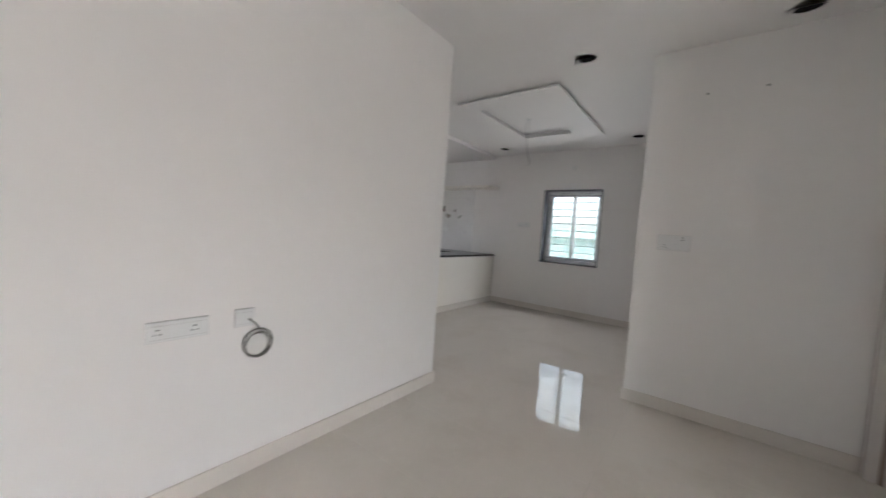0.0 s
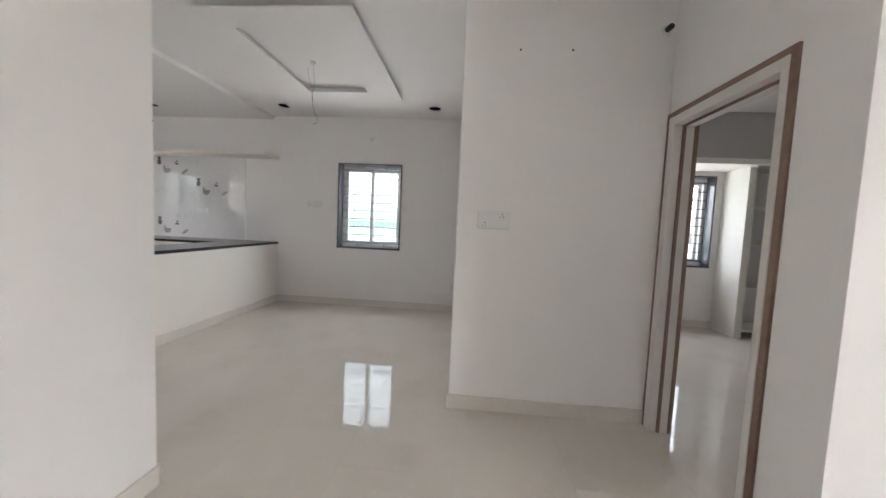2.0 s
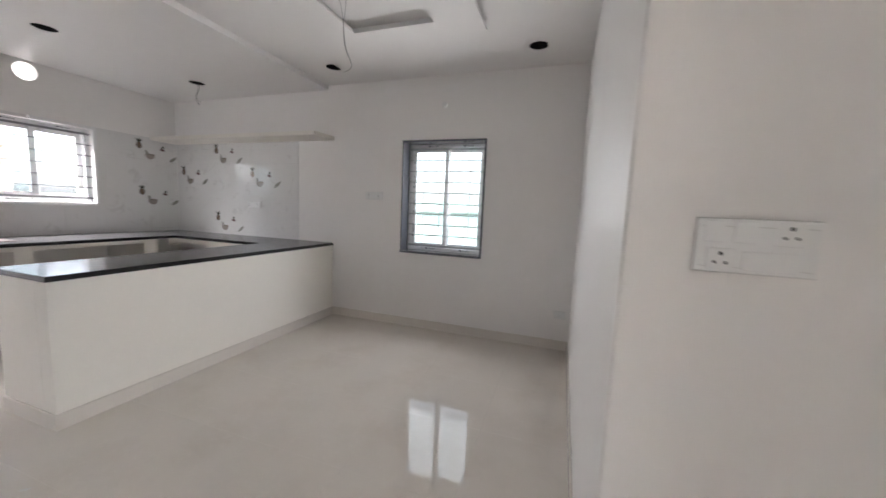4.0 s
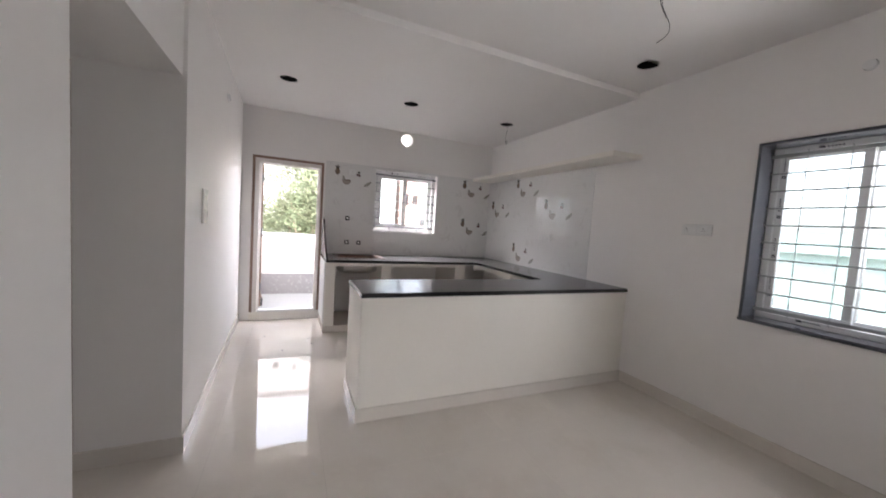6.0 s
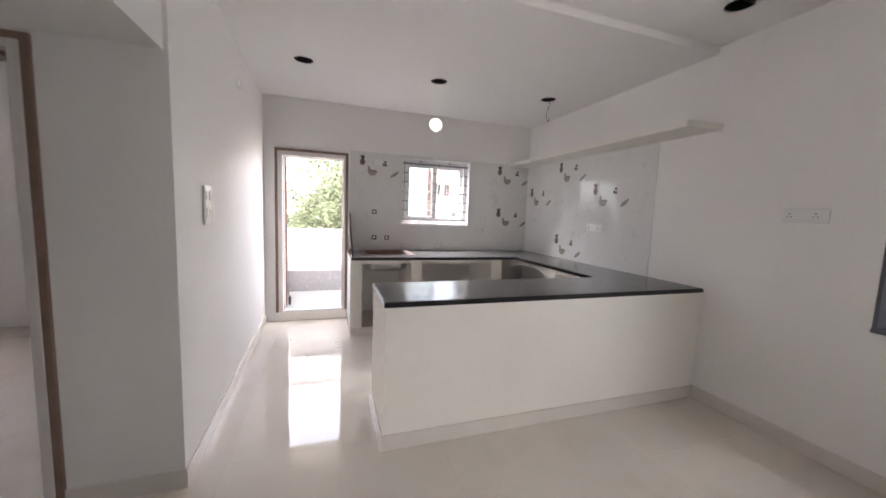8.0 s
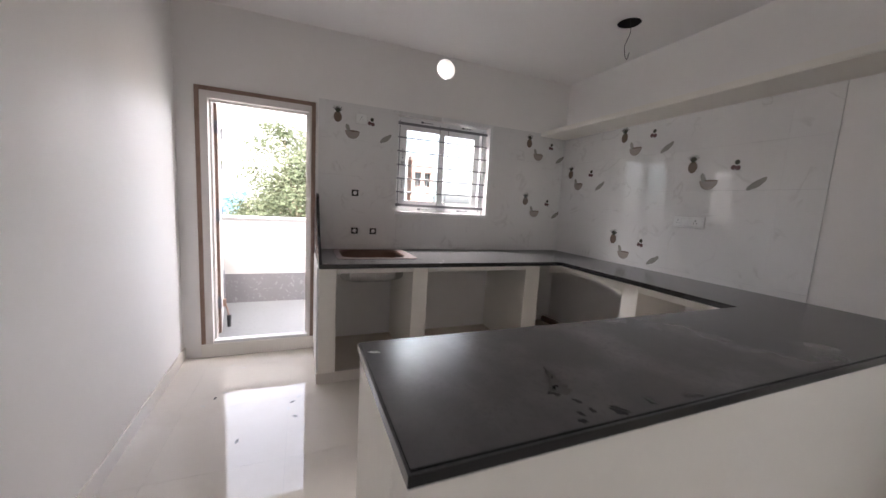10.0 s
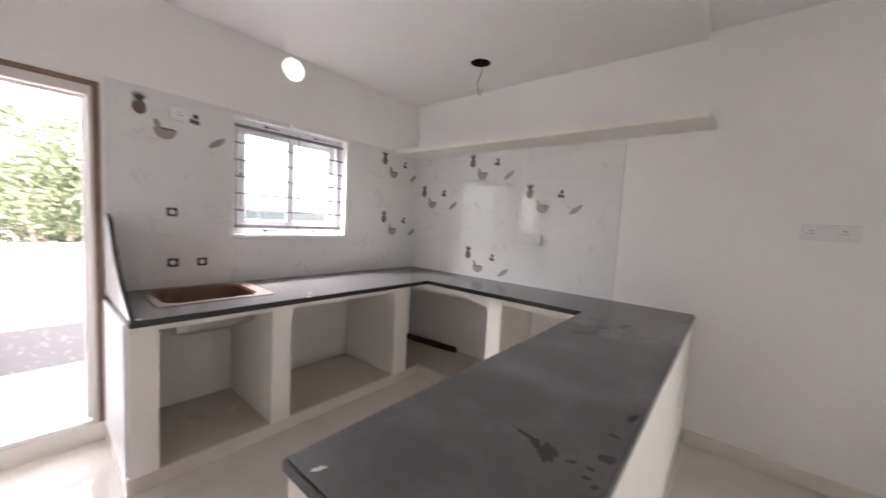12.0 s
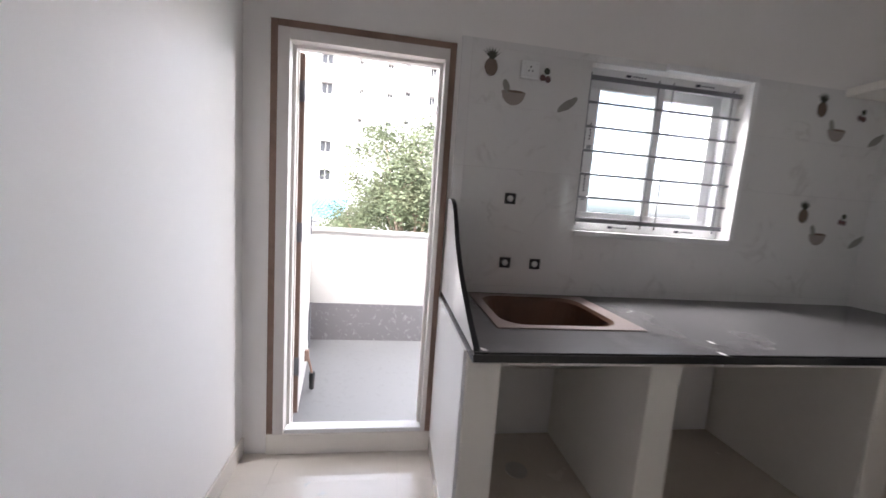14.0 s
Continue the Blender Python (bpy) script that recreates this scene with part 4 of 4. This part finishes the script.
def facade_block(name, a, b, mat, windows, label, cat="building", axis="x"):
    """A distant block with real recessed windows on the side that faces the flat."""
    ob = tagged(new(name), label, cat)
    if axis == "x":
        to = lambda u, v, w: (b[0] - w, u, v)
        ur, depth = (a[1], b[1]), b[0] - a[0]
    else:
        to = lambda u, v, w: (u, a[1] + w, v)
        ur, depth = (a[0], b[0]), b[1] - a[1]
    bm = bmesh.new()
    us, vs = list(ur), [a[2], b[2]]
    for u0, u1, v0, v1 in windows:
        us += [u0, u1]
        vs += [v0, v1]
    sheet(bm, to, us, vs, depth, lambda u, v: 0.25 if any(w[0] < u < w[1] and w[2] < v < w[3] for w in windows) else 0.0)
    part("wall", bm, mat, ob)
    for u0, u1, v0, v1 in windows:
        bm = bmesh.new()
        p, q = to(u0 + 0.05, v0 + 0.05, 0.2), to(u1 - 0.05, v1 - 0.05, 0.24)
        box(bm, p, q)
        wn = part("window", bm, DARK_GLASS, ob)
        bm = bmesh.new()
        box(bm, to(u0 - 0.08, v1 + 0.02, -0.35), to(u1 + 0.08, v1 + 0.1, 0.0))
        part("shade", bm, mat, wn)
        bm = bmesh.new()
        box(bm, to((u0 + u1) / 2 - 0.03, v0 + 0.05, 0.14), to((u0 + u1) / 2 + 0.03, v1 - 0.05, 0.2))
        part("mullion", bm, EXTERIOR, wn)
    bm = bmesh.new()
    box(bm, (a[0] - 0.2, a[1] - 0.2, b[2]), (b[0] + 0.2, b[1] + 0.2, b[2] + 0.5))
    part("roof", bm, mat, ob)
    return ob


tower_windows = []
for zc in (4.0, 7.0, 10.0, 13.0, 16.0):
    if zc != 10.0:
        tower_windows.append((-4.2, -3.1, zc - 0.55, zc + 0.55))
    tower_windows += [(-11.2, -10.2, zc - 0.55, zc + 0.55), (-8.0, -7.4, zc - 0.4, zc + 0.4)]
    tower_windows += [(-0.35, 0.05, zc - 0.2, zc + 0.2), (2.6, 3.2, zc - 0.25, zc + 0.15)]
    if zc > 9:
        tower_windows += [(4.6, 5.1, zc + 0.1, zc + 0.5), (7.2, 7.8, zc - 0.6, zc + 0.3)]
facade_block("apartment_tower", (-60, -14, -6.2), (-44, 16, 19.5), TOWER, tower_windows, "tall white apartment block with small dark windows")
facade_block("salmon_house", (-56, 17.4, -6.2), (-47, 20.4, 6.9), BRICK_PINK, [(17.9, 18.7, 3.6, 5.4), (19.2, 20.0, 3.6, 5.4)], "salmon painted house with white eaves", "house")
facade_block("aqua_house", (-16, 16, -6.2), (6, 26, 1.3), AQUA, [(-9, -7.8, -2.6, -1.4), (-5, -3.8, -2.6, -1.4), (-1, 0.2, -2.6, -1.4)], "pale aqua neighbouring house with flat roof", "house", axis="y")
shed = tagged(new("shed"), "low shed with a blue corrugated sheet roof", "shed")
part("walls", boxed((-38, -5.2, -6.2), (-33, -0.4, 0.0)), EXTERIOR, shed)
bm = bmesh.new()
cols = [[bm.verts.new((x, -5.6 + 0.066 * k, z + 0.05 * math.sin(k * 1.3))) for k in range(84)] for x, z in ((-38.5, 1.5), (-32.5, -0.1))]
for k in range(83):
    bm.faces.new((cols[0][k], cols[0][k + 1], cols[1][k + 1], cols[1][k]))
bmesh.ops.solidify(bm, geom=list(bm.faces), thickness=0.04)
part("roof", bm, ROOF_BLUE, shed, "faded blue corrugated roof")


def tree(x, y, z, height, spread, seed, leaves, label):
    """A tapered trunk, forked limbs and a crown of many small leaves in uneven clumps."""
    rng = random.Random(seed)
    ob = tagged(new("tree"), label, "tree")
    ob.location = (x, y, z)
    bm = bmesh.new()
    top = Vector((0, 0, height * 0.55))
    rod(bm, (0, 0, 0), top, 0.22, 10, 0.13)
    tips = []
    for k in range(13):
        a, tilt = 2.4 * k + rng.random(), rng.uniform(0.35, 1.15)
        start = Vector((0, 0, height * rng.uniform(0.38, 0.55)))
        way = Vector((math.cos(a) * math.sin(tilt), math.sin(a) * math.sin(tilt), math.cos(tilt)))
        end = start + Vector((way.x * spread, way.y * spread, way.z * height * 0.46)) * rng.uniform(0.65, 1.0)
        rod(bm, start, end, 0.07, 6, 0.02)
        tips.append(end)
        for q in range(4):
            m = start.lerp(end, rng.uniform(0.45, 1.0))
            e2 = m + Vector((rng.uniform(-1, 1) * spread * 0.32, rng.uniform(-1, 1) * spread * 0.32, rng.uniform(-0.1, 0.25) * height * 0.4))
            rod(bm, m, e2, 0.02, 5, 0.008)
            tips.append(e2)
    part("trunk", bm, BARK, ob)
    verts, faces = [], []
    for k in range(leaves):
        c = rng.choice(tips)
        r = spread * 0.13
        p = c + Vector((rng.gauss(0, r), rng.gauss(0, r), rng.gauss(0, r * 0.6)))
        u = Vector((rng.gauss(0, 1), rng.gauss(0, 1), rng.gauss(0, 0.5))).normalized()
        v = u.cross(Vector((rng.gauss(0, 1), rng.gauss(0, 1), rng.gauss(0, 1)))).normalized()
        s = rng.uniform(0.03, 0.07)
        i = len(verts)
        verts += [p - u * s, p + v * s * 0.35, p + u * s, p - v * s * 0.35]
        faces.append((i, i + 1, i + 2, i + 3))
    me = bpy.data.meshes.new("crown")
    me.from_pydata([tuple(v) for v in verts], [], faces)
    me.materials.append(LEAF)
    cr = new("crown", me)
    cr.parent = ob
    tagged(cr, kind="stuff")
    return ob


tree(-13.8, 4.55, -6.2, 10.6, 2.4, 3, 46000, "leafy green tree rising past the balcony parapet")
tree(-17.0, 3.0, -6.2, 8.4, 2.2, 8, 28000, "smaller leafy tree behind the balcony")

# ---- tiles: splashback ----
TU, TV = 0.645, 0.307
TILE_V = [ZT] + [0.947 + TV * k for k in range(5)]


def tile_rects(u0, u1, v0, v1, hole):
    """What is left of a tile when a window takes its corner."""
    if not hole or u1 <= hole[0] or u0 >= hole[1] or v1 <= hole[2] or v0 >= hole[3]:
        return [(u0, u1, v0, v1)]
    out = []
    if v0 < hole[2]:
        out.append((u0, u1, v0, hole[2]))
    if v1 > hole[3]:
        out.append((u0, u1, hole[3], v1))
    lo, hi = max(v0, hole[2]), min(v1, hole[3])
    if u0 < hole[0]:
        out.append((u0, hole[0], lo, hi))
    if u1 > hole[1]:
        out.append((hole[1], u1, lo, hi))
    return out


def flat(bm, points, to, mat):
    f = bm.faces.new([bm.verts.new(to(*p)) for p in points])
    f.material_index = mat


def oval(cx, cz, rx, rz, turn=0, n=14):
    t = radians(turn)
    return [(cx + rx * math.cos(a) * math.cos(t) - rz * math.sin(a) * math.sin(t), cz + rx * math.cos(a) * math.sin(t) + rz * math.sin(a) * math.cos(t)) for a in np.linspace(0, 2 * math.pi, n, endpoint=False)]


def fruit_print(to, u, v, parent):
    """The printed fruit group of a decor tile: pineapple, fruit bowl, berries and leaves."""
    bm = bmesh.new()
    flat(bm, oval(u, v - 0.025, 0.034, 0.044), to, 0)
    for k in range(7):
        a = -54 + 18 * k
        x, z = math.sin(radians(a)), math.cos(radians(a))
        flat(bm, [(u - 0.012 * z, v + 0.012), (u + 0.012 * z, v + 0.012 - 0.004 * x), (u + 0.06 * x, v + 0.022 + 0.05 * z)], lambda p, q, k=k: to(p, q, 0.0001 * (k + 1)), 1)
    part("fruit_print", bm, [PINE_BODY, PINE_LEAF], parent, "printed brown pineapple")
    bm = bmesh.new()
    bu, bv = u + 0.126, v - 0.15
    flat(bm, [(bu - 0.064, bv + 0.022), (bu + 0.064, bv + 0.022)] + [(bu + 0.062 * math.cos(a), bv + 0.02 - 0.066 * math.sin(a)) for a in np.linspace(0.15, math.pi - 0.15, 10)], to, 0)
    flat(bm, oval(bu - 0.04, bv + 0.042, 0.017, 0.036, 20), lambda p, q: to(p, q, 0.0002), 1)
    flat(bm, oval(bu + 0.012, bv + 0.022, 0.045, 0.006), lambda p, q: to(p, q, 0.0003), 2)
    part("fruit_print", bm, [BOWL_INK, LEAF_INK, PINE_BODY], parent, "printed beige fruit bowl")
    bm = bmesh.new()
    for k, (du, dv) in enumerate(((0.272, -0.045), (0.3, -0.05), (0.292, -0.012))):
        flat(bm, oval(u + du, v + dv, 0.016, 0.017), lambda p, q, k=k: to(p, q, 0.0001 * k), 0 if k < 2 else 1)
    part("fruit_print", bm, [BERRY_INK, PINE_LEAF], parent, "printed dark berries")
    bm = bmesh.new()
    for k, (du, dv, t) in enumerate(((0.405, -0.168, 42), (0.435, -0.155, 46))):
        flat(bm, oval(u + du, v + dv, 0.05, 0.017, t), lambda p, q, k=k: to(p, q, 0.0001 * k), 0)
    part("fruit_print", bm, LEAF_INK, parent, "printed grey-green leaves")


def splashback(parent, to, cuts, hole, decor):
    g = 0.0003
    for i in range(len(cuts) - 1):
        for j in range(len(TILE_V) - 1):
            rects = tile_rects(cuts[i], cuts[i + 1], TILE_V[j], TILE_V[j + 1], hole)
            if not rects:
                continue
            bm = bmesh.new()
            for u0, u1, v0, v1 in rects:
                if u1 - u0 < 0.01 or v1 - v0 < 0.01:
                    continue
                box(bm, (u0 + g, v0 + g, 0.0), (u1 - g, v1 - g, 0.008))
            for v in bm.verts:
                v.co = to(*v.co)
            t = part("tile", bm, TILE, parent)
            for du, dv in decor:
                if cuts[i] < du < cuts[i + 1] and TILE_V[j] < dv < TILE_V[j + 1]:
                    fruit_print(lambda p, q, w=0.0: to(p, q, 0.0086 + w), du, dv, t)


splashback(wall_north, lambda u, v, w: (u, YN - w, v), [XW + 0.008] + [-5.95 + TU * k for k in range(4)] + [-3.80], None,
           [(-5.849, 1.783), (-5.20, 2.073), (-5.197, 1.152), (-4.557, 1.762)])
splashback(wall_west, lambda u, v, w: (XW + w, u, v), [4.40] + [4.452 + TU * k for k in range(4)] + [6.992], (WIN_K[0], WIN_K[1], WIN_K[2], WIN_K[3]),
           [(4.552, 2.073), (6.52, 2.08), (6.53, 1.469)])

# unfinished tap outlets in the splashback
tap = tagged(new("tap_outlet"), "square cut in the tiles with a capped water outlet", "tap outlet", group="tap outlets")
part("cut", boxed((0.0085, -0.03, -0.028), (0.0095, 0.03, 0.028)), SOCKET, tap, "dark cut edge")
bm = bmesh.new()
rod(bm, (0.0095, 0, 0), (0.014, 0, 0), 0.017, 14, 0.014)
part("plug", bm, PLASTIC, tap, "white plug")
tap.location = (XW, 4.712, 1.412)
copy_thing(tap, pose(XW, 4.715, 1.073))
copy_thing(tap, pose(XW, 4.882, 1.072))

# ---- tiles: floor ----
FT = 0.60
cache = {}
ys = [-3.0 + FT * k for k in range(11)] + [3.6, 4.2, 4.8, 5.4, 6.0, 6.6, 7.0]
ys = sorted(set(round(y, 3) for y in ys))
x0 = -3.39 - FT * 5
xs = [XW] + [x0 + FT * k for k in range(1, 14)] + [4.5]
for i in range(len(xs) - 1):
    for j in range(len(ys) - 1):
        xa, xb, ya, yb = xs[i], xs[i + 1], ys[j], ys[j + 1]
        if xb < -3.3 and yb < 0.5:
            continue
        key = (round(xb - xa, 3), round(yb - ya, 3))
        if key not in cache:
            bm = boxed((0.0004, 0.0004, -0.008), (key[0] - 0.0004, key[1] - 0.0004, 0.0))
            ob = part("tile", bm, FLOOR, floor)
            cache[key] = ob.data
        else:
            ob = new("tile", cache[key])
            ob.parent = floor
        ob.location = (xa, ya, 0.0)
